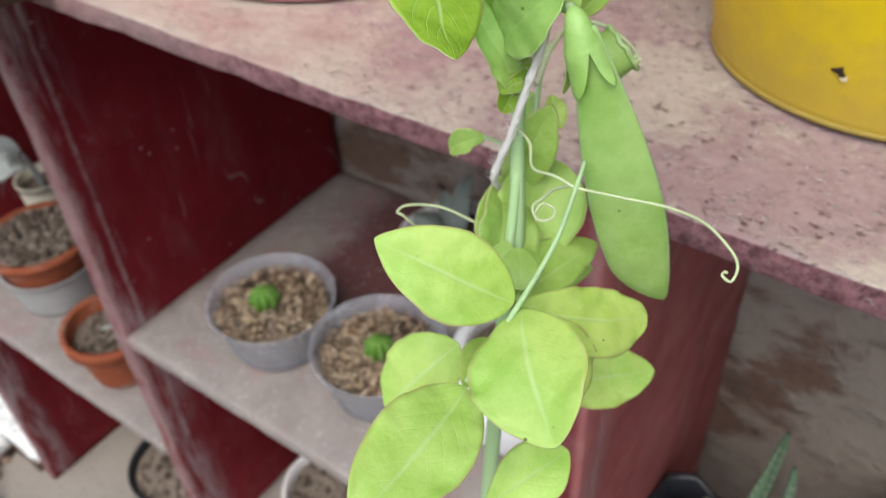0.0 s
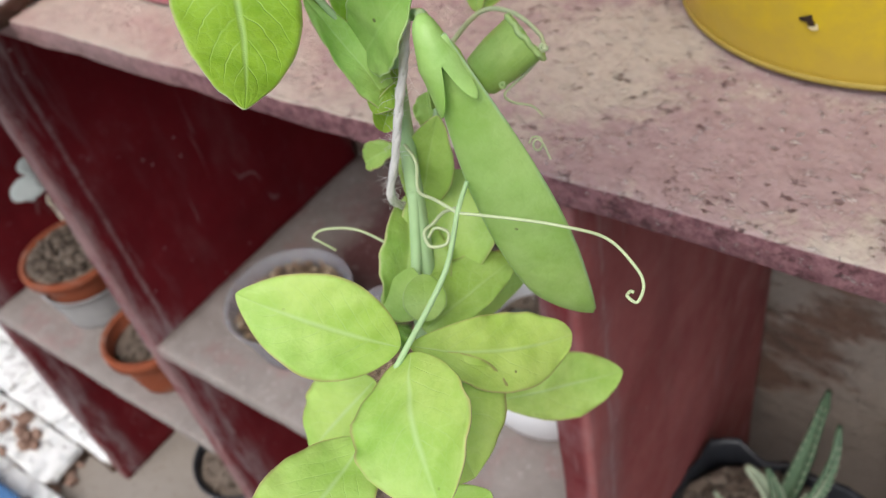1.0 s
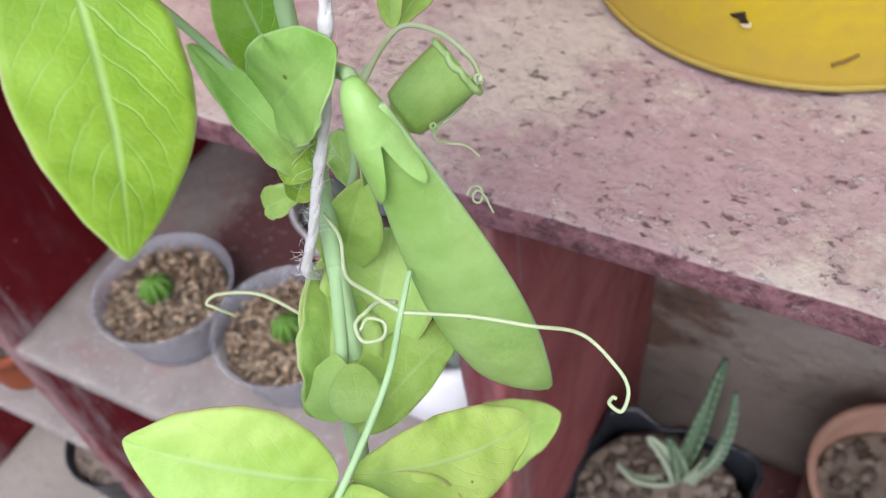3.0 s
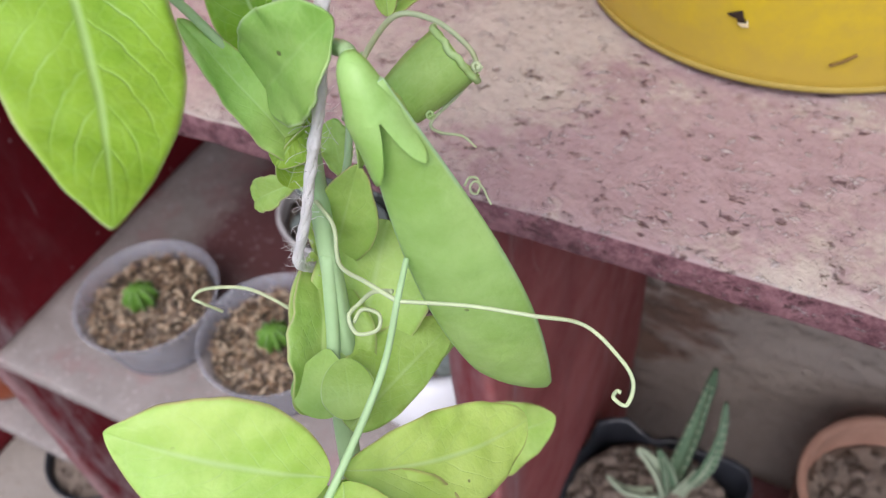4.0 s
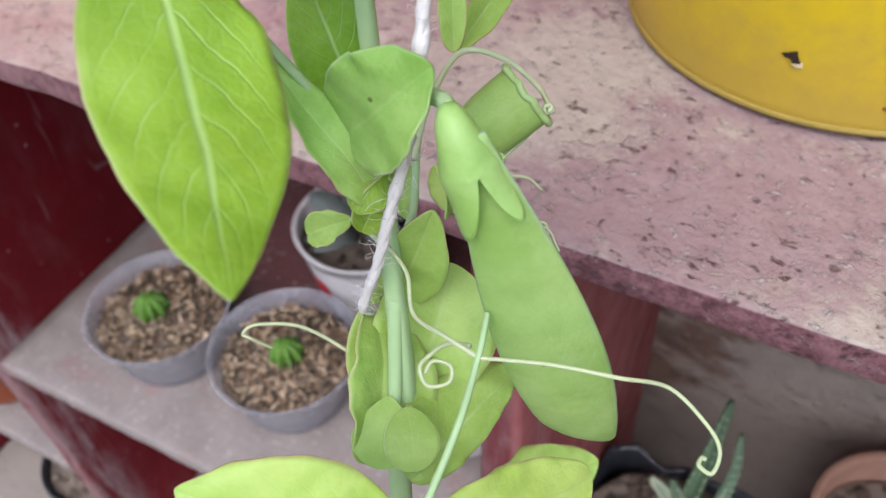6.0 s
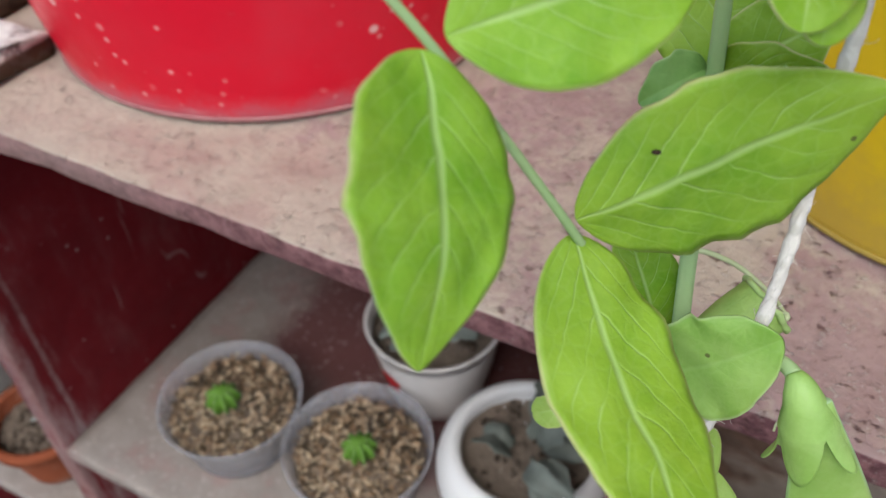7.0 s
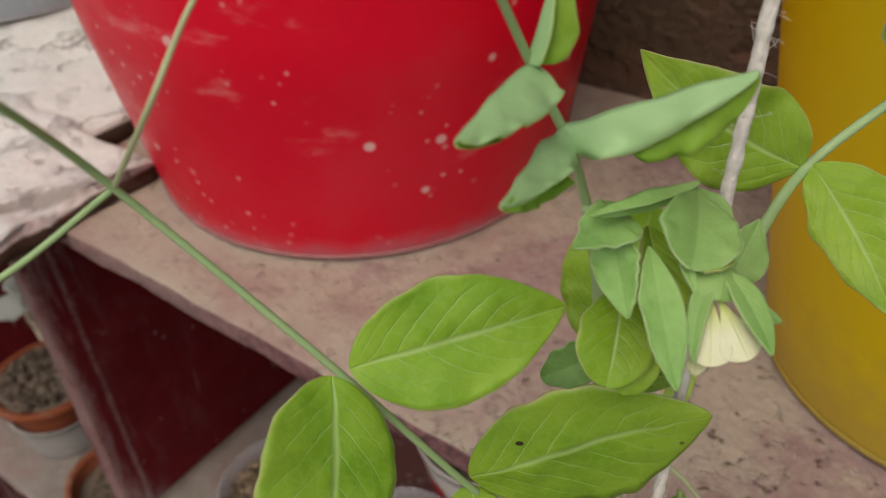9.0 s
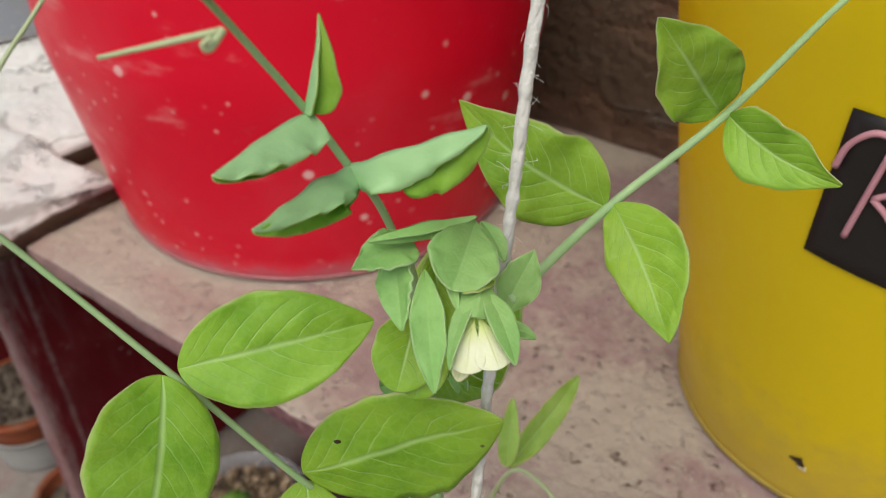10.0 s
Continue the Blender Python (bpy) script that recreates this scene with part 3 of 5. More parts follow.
def blade(base, tip, width, face, fold=12.0, bend=0.06, widest=0.45, wave=0.0, thick=0.0005, nu=36, nv=16, blunt=0.72, sway=0.0, lop=(1.0, 1.0), lopfold=(0.0, 0.0), twist=0.0, frill=0.0, lopwide=None):
    """A leaf blade from base to tip, face looking along the given way, folded up along its midrib, arched, with a wavy margin and real thickness. lop and lopfold set the two halves' own widths and added fold; twist turns the tip; lopwide sets where each half is widest."""
    base, tip = Vector(base), Vector(tip)
    x = tip - base
    length = x.length
    x.normalize()
    n = Vector(face)
    n = (n - x * n.dot(x)).normalized()
    s = n.cross(x)
    powers = [math.log(0.5) / math.log(w) for w in (lopwide or (widest, widest))]
    bm = bmesh.new()
    uvl = bm.loops.layers.uv.new("leaf")
    grid = {}
    for back in (0, 1):
        for i in range(nu + 1):
            u = i / nu
            uu = 0.5 - 0.5 * math.cos(math.pi * u)
            halves = [0.5 * width * math.sin(math.pi * min(max(uu ** power, 0.0), 1.0)) ** blunt * (1 + 0.035 * noise.noise(Vector((uu * 7, length * 900, 0.3)))) + 0.0002 for power in powers]
            for j in range(nv + 1):
                v = 2 * j / nv - 1
                a = abs(v)
                q = base + x * (uu * length) + (n * bend + s * sway) * (length * 4 * uu * (1 - uu))
                k = 1 if v > 0 else 0
                half = halves[k]
                turn = radians(fold + lopfold[k])
                hw = half * lop[k]
                spin = radians(twist) * uu
                s2, n2 = s * math.cos(spin) + n * math.sin(spin), n * math.cos(spin) - s * math.sin(spin)
                q += s2 * (v * hw * math.cos(turn)) + n2 * (a * hw * math.sin(turn))
                local = turn * min(1.0, 4 * a)
                up = n * math.cos(local) - s * (math.copysign(1.0, v) * math.sin(local))
                # the blade swells between its side veins
                lane = (uu * 7.5 - a ** 1.2 * 2.7) % 1.0
                q += up * (0.00022 * min(1.0, length / 0.05) * math.sin(math.pi * lane) * min(1.0, 4 * a) * (1.0 - a))
                q += up * ((noise.noise(q * 55) * 0.0015 + noise.noise(q * 140) * 0.0009) * min(1.0, length / 0.04))
                if wave:
                    q += up * (wave * half * a * a * math.sin(uu * 15 + (2.0 if v > 0 else 0.0)))
                    q += s * (wave * half * 0.3 * v * math.sin(uu * 21))
                if frill:
                    q += up * (frill * half * a ** 3 * noise.noise(Vector((uu * 9, v * 2, length * 700))))
                if back:
                    q -= up * thick
                grid[back, i, j] = (bm.verts.new(q), uu + 2 * back, j / nv)

    def quad(keys):
        f = bm.faces.new([grid[k][0] for k in keys])
        for loop, k in zip(f.loops, keys):
            loop[uvl].uv = (grid[k][1], grid[k][2])

    for i in range(nu):
        for j in range(nv):
            quad([(0, i, j), (0, i + 1, j), (0, i + 1, j + 1), (0, i, j + 1)])
            quad([(1, i, j), (1, i, j + 1), (1, i + 1, j + 1), (1, i + 1, j)])
        quad([(0, i, 0), (1, i, 0), (1, i + 1, 0), (0, i + 1, 0)])
        quad([(0, i, nv), (0, i + 1, nv), (1, i + 1, nv), (1, i, nv)])
    for j in range(nv):
        quad([(0, 0, j), (0, 0, j + 1), (1, 0, j + 1), (1, 0, j)])
        quad([(0, nu, j), (1, nu, j), (1, nu, j + 1), (0, nu, j + 1)])
    bmesh.ops.recalc_face_normals(bm, faces=bm.faces)
    return bm


# ---- the setting ----
GROUND_Z, TOP_Z, WALL_Y = -0.90, 0.382, 0.752
bm = bmesh.new()
bmesh.ops.create_grid(bm, x_segments=40, y_segments=40, size=30.0)
bmesh.ops.translate(bm, verts=bm.verts, vec=(0, 0, GROUND_Z))
tagged(part("ground", bm, GROUND), "grey-brown dusty cement ground in front of the shelves", "ground", kind="structure")
bm = worn_block("x", -3.4, 3.0, WALL_Y, WALL_Y + 0.16, GROUND_Z - 0.02, 1.75, r=0.01, step=0.06, amp=0.004, scale=9.0)
tagged(part("wall_north", bm, WALL), "stained brown-grey plastered brick wall behind the shelves", "wall", kind="structure")

# ---- the stone shelving ----
shelving = thing("stone_shelving", (-0.3, 0.54, GROUND_Z), "built-in maroon painted stone shelving with dusty worn shelves", "shelving")
part("top_slab", worn_block("x", -0.66, 1.05, 0.340, 0.743, 0.3645, TOP_Z, r=0.0018, step=0.011, amp=0.0014, scale=42.0), SLAB, shelving, "worn pitted red-oxide slab with a chipped edge")
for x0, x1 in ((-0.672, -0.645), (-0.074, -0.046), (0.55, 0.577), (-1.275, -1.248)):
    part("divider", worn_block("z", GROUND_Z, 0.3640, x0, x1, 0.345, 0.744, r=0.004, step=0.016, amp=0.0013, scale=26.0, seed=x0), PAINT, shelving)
for x0, x1, z in ((-0.6445, -0.0745, -0.088), (-0.6445, -0.0745, -0.565), (-1.2475, -0.6725, -0.333), (-0.0455, 0.5495, -0.450)):
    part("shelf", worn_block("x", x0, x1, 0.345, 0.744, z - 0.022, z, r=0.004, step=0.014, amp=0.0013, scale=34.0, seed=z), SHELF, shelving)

# ---- on the top slab ----
def bucket(name, centre, r0, r1, knee, height, material, label, foot=0.008, ring_material=None):
    """A moulded bucket: rounded foot, wall with thickness that flares up to the knee and then stands straight, turned rim."""
    ob = thing(name, centre, label, "bucket")

    def wall(h):
        return r0 + (r1 - r0) * min(h, knee) / knee

    prof = [(0.0, 0.004), (r0 - 0.012, 0.004), (r0 - 0.010, 0.0), (r0 - 0.002, 0.0), (r0, 0.003), (r0 + 0.0005, foot)]
    prof += [(wall(foot + (height - foot) * k / 20), foot + (height - foot) * k / 20) for k in range(1, 21)]
    top = wall(height)
    prof += [(top + 0.002, height + 0.002), (top - 0.001, height + 0.004), (top - 0.003, height)]
    prof += [(wall(height * (1 - k / 8)) - 0.003, max(0.010, height * (1 - k / 8))) for k in range(1, 9)] + [(0.0, 0.010)]
    part("body", lathe(prof, centre, 96), material, ob)
    ring = [(r0 + 0.0004, 0.0008), (r0 + 0.0011, 0.0014), (r0 + 0.0012, 0.0030), (r0 + 0.0007, 0.0040), (r0 - 0.0005, 0.0040), (r0 - 0.0005, 0.0008)]
    part("foot_ring", lathe(ring, centre, 96), ring_material or material, ob)
    return ob


red = bucket("red_bucket", (-0.4150, 0.5595, TOP_Z + 0.0015), 0.1635, 0.1880, 0.15, 0.30, RED, "red plastic bucket spotted with dried white splashes on the slab", ring_material=plain("dusty_red_plastic", (0.24, 0.06, 0.07), (0.46, 0.25, 0.25), 0.8, 90))
YC, YR0, YR1, YH = (0.039, 0.560, TOP_Z + 0.0015), 0.110, 0.148, 0.27
yellow = bucket("yellow_bucket", YC, YR0, YR1, YH, 0.30, YELLOW, "yellow plastic bucket with torn holes and a black label", ring_material=plain("dark_yellow_plastic", (0.26, 0.19, 0.03), (0.42, 0.31, 0.07), 0.7, 60))


def on_yellow(angle, h, out=0.0005):
    """A place on the yellow bucket's wall, by the angle round it and the height."""
    r = YR0 + (YR1 - YR0) * h / YH + out
    return Vector((YC[0] + r * math.cos(radians(angle)), YC[1] + r * math.sin(radians(angle)), YC[2] + h))


def patch(outline, out, bow=0.0):
    """A thin patch on the bucket's wall from a closed line of (angle, height)."""
    bm = bmesh.new()
    mid = (sum(a for a, _ in outline) / len(outline), sum(h for _, h in outline) / len(outline))
    rings = []
    for k in range(5):
        s = 1 - k / 5
        rings.append([bm.verts.new(on_yellow(mid[0] + (a - mid[0]) * s, mid[1] + (h - mid[1]) * s, out)) for a, h in outline])
    centre = bm.verts.new(on_yellow(*mid, out))
    m = len(outline)
    for k in range(4):
        for j in range(m):
            bm.faces.new((rings[k][j], rings[k][(j + 1) % m], rings[k + 1][(j + 1) % m], rings[k + 1][j]))
    for j in range(m):
        bm.faces.new((rings[4][j], rings[4][(j + 1) % m], centre))
    bmesh.ops.recalc_face_normals(bm, faces=bm.faces)
    ext = bmesh.ops.extrude_face_region(bm, geom=bm.faces[:])
    for v in ext["geom"]:
        if isinstance(v, bmesh.types.BMVert):
            d = Vector((v.co.x - YC[0], v.co.y - YC[1], 0)).normalized()
            v.co += d * 0.0006
    bmesh.ops.recalc_face_normals(bm, faces=bm.faces)
    return bm


def line_of(corners, n=6):
    """Corners joined by straight runs of n steps."""
    return [(a + (c - a) * k / n, b + (d - b) * k / n) for (a, b), (c, d) in zip(corners, corners[1:] + corners[:1]) for k in range(n)]


part("torn_hole", patch([(262.6, 0.0370), (264.2, 0.0385), (265.6, 0.0400), (265.9, 0.0375), (266.6, 0.0345), (265.2, 0.0335), (264.6, 0.0355), (263.4, 0.0358)], 0.0004), HOLE, yellow, "ragged dark hole")
part("torn_lip", patch([(265.0, 0.0335), (266.8, 0.0345), (267.0, 0.0362), (267.4, 0.0325), (266.0, 0.0318)], 0.0008), plain("torn_edge", (0.70, 0.58, 0.30), (0.80, 0.70, 0.45), 0.6), yellow)
part("torn_hole", patch([(285.0, 0.0180), (287.0, 0.0200), (289.8, 0.0245), (290.2, 0.0230), (287.6, 0.0188), (285.4, 0.0168)], 0.0004), plain("scraped_plastic", (0.16, 0.09, 0.02), (0.30, 0.19, 0.05), 0.8), yellow, "narrow scraped slit")
label_ob = part("label", patch(line_of([(259.2, 0.236), (256.2, 0.167), (287.0, 0.160), (289.0, 0.234)]), 0.0008), LABELBLACK, yellow, "black card label with pink handwritten strokes")
bm = bmesh.new()
for stroke in ([(262.3, 0.182), (263.6, 0.198), (265.6, 0.224)], [(258.6, 0.211), (260.0, 0.222), (263.5, 0.230), (268.5, 0.226), (269.0, 0.212), (265.0, 0.203)], [(265.0, 0.203), (268.0, 0.196), (271.0, 0.184)]):
    tube([on_yellow(a, h, 0.0022) for a, h in stroke], 0.0014, 0.0012, 6, 6, bm)
part("pink_stroke", bm, PINKCHALK, label_ob)

# whitewashed slab over the neighbouring bay
white = thing("whitewashed_slab", (-0.9, 0.5, 0.366), "whitewashed rough stone slab with a broken edge", "stone slab")
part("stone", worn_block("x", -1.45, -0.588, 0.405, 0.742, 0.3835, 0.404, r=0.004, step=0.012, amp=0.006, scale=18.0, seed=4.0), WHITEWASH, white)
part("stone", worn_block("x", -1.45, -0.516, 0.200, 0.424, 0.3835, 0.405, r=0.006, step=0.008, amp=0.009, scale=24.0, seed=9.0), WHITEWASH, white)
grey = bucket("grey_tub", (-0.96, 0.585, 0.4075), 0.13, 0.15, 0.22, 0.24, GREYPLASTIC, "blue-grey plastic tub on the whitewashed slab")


# ---- pots ----
def soil_disc(centre, r, bump=0.004, seed=0.0, hollow=0.0):
    """An uneven bed of earth with a rim that fills the pot."""
    bm = bmesh.new()
    rows = []
    for k in range(13):
        q = r * k / 12
        row = []
        for i in range(40 if k else 1):
            a = 2 * math.pi * i / 40
            p = Vector((centre[0] + q * math.cos(a), centre[1] + q * math.sin(a), centre[2]))
            p.z += noise.noise(p * 90 + Vector((seed, 0, 0))) * bump + noise.noise(p * 260) * bump * 0.5 - hollow * (1 - (k / 12) ** 2)
            row.append(bm.verts.new(p))
        rows.append(row)
    for i in range(40):
        bm.faces.new((rows[0][0], rows[1][i], rows[1][(i + 1) % 40]))
    for k in range(1, 12):
        for i in range(40):
            bm.faces.new((rows[k][i], rows[k + 1][i], rows[k + 1][(i + 1) % 40], rows[k][(i + 1) % 40]))
    bottom = bm.verts.new((centre[0], centre[1], centre[2] - 0.02))
    for i in range(40):
        bm.faces.new((rows[12][(i + 1) % 40], rows[12][i], bottom))
    return bm


def clods(centre, r, count, size, rng, bm=None):
    """Loose crumbs of earth on the bed, many and small."""
    bm = bm or bmesh.new()
    for _ in range(count):
        a, q = rng.uniform(0, 6.283), r * math.sqrt(rng.random())
        s = size * rng.uniform(0.4, 1.2)
        m = Matrix.LocRotScale((centre[0] + q * math.cos(a), centre[1] + q * math.sin(a), centre[2] + s * 0.3), Euler((rng.uniform(0, 6), rng.uniform(0, 6), rng.uniform(0, 6))), (s, s * rng.uniform(0.6, 1), s * rng.uniform(0.5, 0.9)))
        bmesh.ops.create_icosphere(bm, subdivisions=1, radius=1.0, matrix=m)
    return bm


def pot(name, centre, r0, r1, height, material, label, wall=0.004, lip=0.0, fill=0.82, segs=56, crumbs=90, seed=1, group="", soil_at=None):
    """A planter: foot, tapering wall, lip, inner wall, with a bed of soil and loose crumbs."""
    ob = thing(name, centre, label, "flower pot", group)
    prof = [(0.0, 0.0), (r0 - 0.003, 0.0), (r0, 0.003)]
    body_top = height * (0.80 if lip else 1.0)
    prof += [(r0 + (r1 - r0) * k / 6 * (body_top / height), 0.003 + (body_top - 0.003) * k / 6) for k in range(1, 7)]
    rt = r1
    if lip:
        prof += [(rt + lip, body_top + 0.001), (rt + lip * 1.2, height - 0.004), (rt + lip * 0.9, height)]
    else:
        prof += [(rt + 0.0015, height - 0.001), (rt + 0.0005, height + 0.001)]
    prof += [(rt - wall, height), (rt - wall - 0.001, height - 0.004)]
    ri = r0 + (r1 - r0) * fill - wall
    prof += [(ri, height * fill - 0.012), (0.0, height * fill - 0.014)]
    part("body", lathe(prof, centre, segs, wobble=0.004), material, ob)
    bed = (centre[0], centre[1], centre[2] + height * fill)
    part("soil", soil_disc(bed, ri + 0.0015, 0.004, seed), soil_at or SOIL, ob)
    rng = random.Random(seed)
    crumb = part("loose_soil", clods((bed[0], bed[1], bed[2]), ri * 0.92, crumbs, ri * 0.10, rng), soil_at or SOIL, ob)
    tagged(crumb, kind="stuff")
    return ob, bed, ri


def ribbed_cactus(bed, r, seed, parent_name="cactus"):
    """A small round cactus with deep ribs and pale areoles along them."""
    ob = thing(parent_name, bed, "small round ribbed green cactus growing in husk mulch", "cactus", "young cacti")
    bm = bmesh.new()
    rows, ribs, segs = [], 9, 54
    for k in range(13):
        f = math.pi * (k / 12) * 0.86
        row = []
        for i in range(segs):
            a = 2 * math.pi * i / segs
            rr = r * math.sin(0.06 + f) * (1 - 0.42 * (0.5 - 0.5 * math.cos(ribs * a)) ** 0.8)
            row.append(bm.verts.new((bed[0] + rr * math.cos(a), bed[1] + rr * math.sin(a), bed[2] + r * 0.55 + r * 0.95 * math.cos(f) * 0.9)))
        rows.append(row)
    for k in range(12):
        for i in range(segs):
            bm.faces.new((rows[k][i], rows[k + 1][i], rows[k + 1][(i + 1) % segs], rows[k][(i + 1) % segs]))
    bm.faces.new(rows[0])
    bm.faces.new(list(reversed(rows[-1])))
    bmesh.ops.recalc_face_normals(bm, faces=bm.faces)
    part("ribbed_body", bm, CACTUS, ob)
    bm = bmesh.new()
    for j in range(ribs):
        a = 2 * math.pi * j / ribs
        for k in range(2, 8):
            f = math.pi * (k / 12) * 0.86
            rr = r * math.sin(0.06 + f) * 1.01
            c = Vector((bed[0] + rr * math.cos(a), bed[1] + rr * math.sin(a), bed[2] + r * 0.55 + r * 0.855 * math.cos(f)))
            bmesh.ops.create_icosphere(bm, subdivisions=1, radius=r * 0.035, matrix=Matrix.Translation(c))
    tagged(part("areoles", bm, ALOE_PALE, ob), kind="stuff")
    return ob


def husk_tub(centre, r0, r1, height, seed, cactus_at, cactus_r):
    """A cloudy clear tub filled with husk chips."""
    ob = thing("plastic_tub", centre, "cloudy clear plastic tub full of brown husk chips", "planter tub", "cactus tubs")
    w = 0.0012
    prof = [(0.0, 0.001), (r0 - 0.004, 0.0), (r0, 0.004)] + [(r0 + (r1 - r0) * k / 8, 0.004 + (height - 0.004) * k / 8) for k in range(1, 9)]
    prof += [(r1 + 0.0022, height), (r1 + 0.0032, height + 0.001), (r1 + 0.0030, height + 0.0026), (r1 + 0.001, height + 0.003), (r1 - w, height)]
    prof += [(r1 - w + (r0 - r1) * k / 8, height + (0.003 - height) * k / 8) for k in range(1, 9)] + [(0.0, 0.004)]
    part("tub_wall", lathe(prof, centre, 72), CLEAR, ob)
    fill = 0.80
    ri = r0 + (r1 - r0) * fill - 0.0035
    filling = [(0.0, 0.006), (r0 - 0.004, 0.006), (ri, height * fill - 0.004), (0.0, height * fill - 0.002)]
    part("filling", lathe(filling, centre, 48), SOIL, ob)
    rng = random.Random(seed)
    verts, faces = [], []
    top = centre[2] + height * fill
    for _ in range(1150):
        a, q = rng.uniform(0, 6.283), ri * 0.985 * math.sqrt(rng.random())
        c = Vector((centre[0] + q * math.cos(a), centre[1] + q * math.sin(a), top + rng.uniform(-0.003, 0.0065)))
        l, b, h = rng.uniform(0.004, 0.012), rng.uniform(0.0008, 0.0020), rng.uniform(0.0004, 0.0010)
        turn = Euler((rng.gauss(0, 0.5), rng.gauss(0, 0.45), rng.uniform(0, 6.283))).to_matrix()
        bow = rng.uniform(-0.0012, 0.0018)
        i = len(verts)
        for sx, sz in ((-0.5, 0), (0.0, bow), (0.5, 0)):
            k = 0.55 if sx else 1.0
            for sy, s2 in ((-0.5, -0.5), (0.5, -0.5), (0.5, 0.5), (-0.5, 0.5)):
                verts.append(c + turn @ Vector((sx * l, sy * b * k, s2 * h + sz)))
        for o in (0, 4):
            for k in range(4):
                faces.append((i + o + k, i + o + (k + 1) % 4, i + o + 4 + (k + 1) % 4, i + o + 4 + k))
        faces += [(i + 3, i + 2, i + 1, i), (i + 8, i + 9, i + 10, i + 11)]
    me = bpy.data.meshes.new("husk_mulch")
    me.from_pydata(verts, [], faces)
    me.materials.append(CHIPS)
    chips = new("husk_mulch", me)
    chips.parent = ob
    chips.matrix_parent_inverse = Matrix.Translation(-Vector(ob.location))
    tagged(chips, "light and dark brown husk chips", kind="stuff")
    ribbed_cactus((cactus_at[0], cactus_at[1], top), cactus_r, seed)
    return ob


MID, LEFT, RIGHT, LOW = -0.0865, -0.3315, -0.4485, -0.5635
husk_tub((-0.484, 0.446, MID), 0.055, 0.071, 0.068, 3, (-0.492, 0.443), 0.0185)
husk_tub((-0.337, 0.457, MID), 0.055, 0.071, 0.068, 8, (-0.335, 0.456), 0.0180)

# white pots at the back of the middle shelf
ob = thing("white_pot", (-0.182, 0.506, MID), "round glossy white pot with dark soil and withered leaves", "flower pot")
part("body", lathe([(0.0, 0.0), (0.050, 0.0), (0.056, 0.004), (0.068, 0.022), (0.078, 0.045), (0.0835, 0.068), (0.0835, 0.084), (0.079, 0.100), (0.072, 0.110), (0.066, 0.1125), (0.061, 0.110), (0.060, 0.102), (0.064, 0.088), (0.0, 0.086)], (-0.182, 0.506, MID), 72, wobble=0.003), WHITEPOT, ob)
bed = (-0.182, 0.506, MID + 0.090)
part("soil", soil_disc(bed, 0.0655, 0.005, 5), SOIL, ob)
tagged(part("loose_soil", clods(bed, 0.056, 70, 0.0045, random.Random(5)), SOIL, ob), kind="stuff")
ob2, bed2, ri2 = pot("printed_pot", (-0.330, 0.602, MID), 0.052, 0.072, 0.112, GREYPINK, "faded white pot printed with pale pink and red patches", 0.004, 0.0, 0.85, crumbs=60, seed=6)


def wall_patch(centre, r0, r1, height, a0, a1, h0, h1, out=0.0008):
    """A printed patch that follows a pot's wall, with rounded ends."""
    bm = bmesh.new()
    rows = []
    for i in range(13):
        row = []
        for k in range(9):
            t = k / 8
            half = math.sin(math.pi * (0.08 + 0.84 * i / 12)) ** 0.5
            h = (h0 + h1) / 2 + (t - 0.5) * (h1 - h0) * half
            a = radians(a0 + (a1 - a0) * i / 12)
            r = r0 + (r1 - r0) * h / height + out
            row.append(bm.verts.new((centre[0] + r * math.cos(a), centre[1] + r * math.sin(a), centre[2] + h)))
        rows.append(row)
    for i in range(12):
        for k in range(8):
            bm.faces.new((rows[i][k], rows[i + 1][k], rows[i + 1][k + 1], rows[i][k + 1]))
    return bm


part("print", wall_patch((-0.330, 0.602, MID), 0.052, 0.072, 0.112, 205, 240, 0.045, 0.100), PINKPRINT, ob2, "pale pink printed patch")
part("print", wall_patch((-0.330, 0.602, MID), 0.052, 0.072, 0.112, 238, 262, 0.042, 0.074), REDPAINT, ob2, "red printed patch")

# dried leaves lying over the white pots
dry = thing("dried_plant", bed, "withered grey-green succulent drooping in the white pot", "dried plant")
rng = random.Random(12)
for k in range(14):
    a = 0.9 + rng.gauss(0, 1.2)
    reach = rng.uniform(0.025, 0.066)
    b0 = Vector((bed[0] + 0.014 * math.cos(a), bed[1] + 0.014 * math.sin(a), bed[2] + rng.uniform(0.0, 0.012)))
    t0 = b0 + Vector((math.cos(a) * reach, math.sin(a) * reach, rng.uniform(0.002, 0.045)))
    part("leaf", blade(b0, t0, rng.uniform(0.016, 0.032), (rng.gauss(0, 0.4), rng.gauss(-0.2, 0.4), 1.0), fold=rng.uniform(-30, 35), bend=rng.uniform(0.1, 0.4), wave=0.25, thick=0.0012, nu=12, nv=8, widest=rng.uniform(0.45, 0.7), blunt=0.6, twist=rng.uniform(-50, 50), frill=0.6), WITHERED, dry)

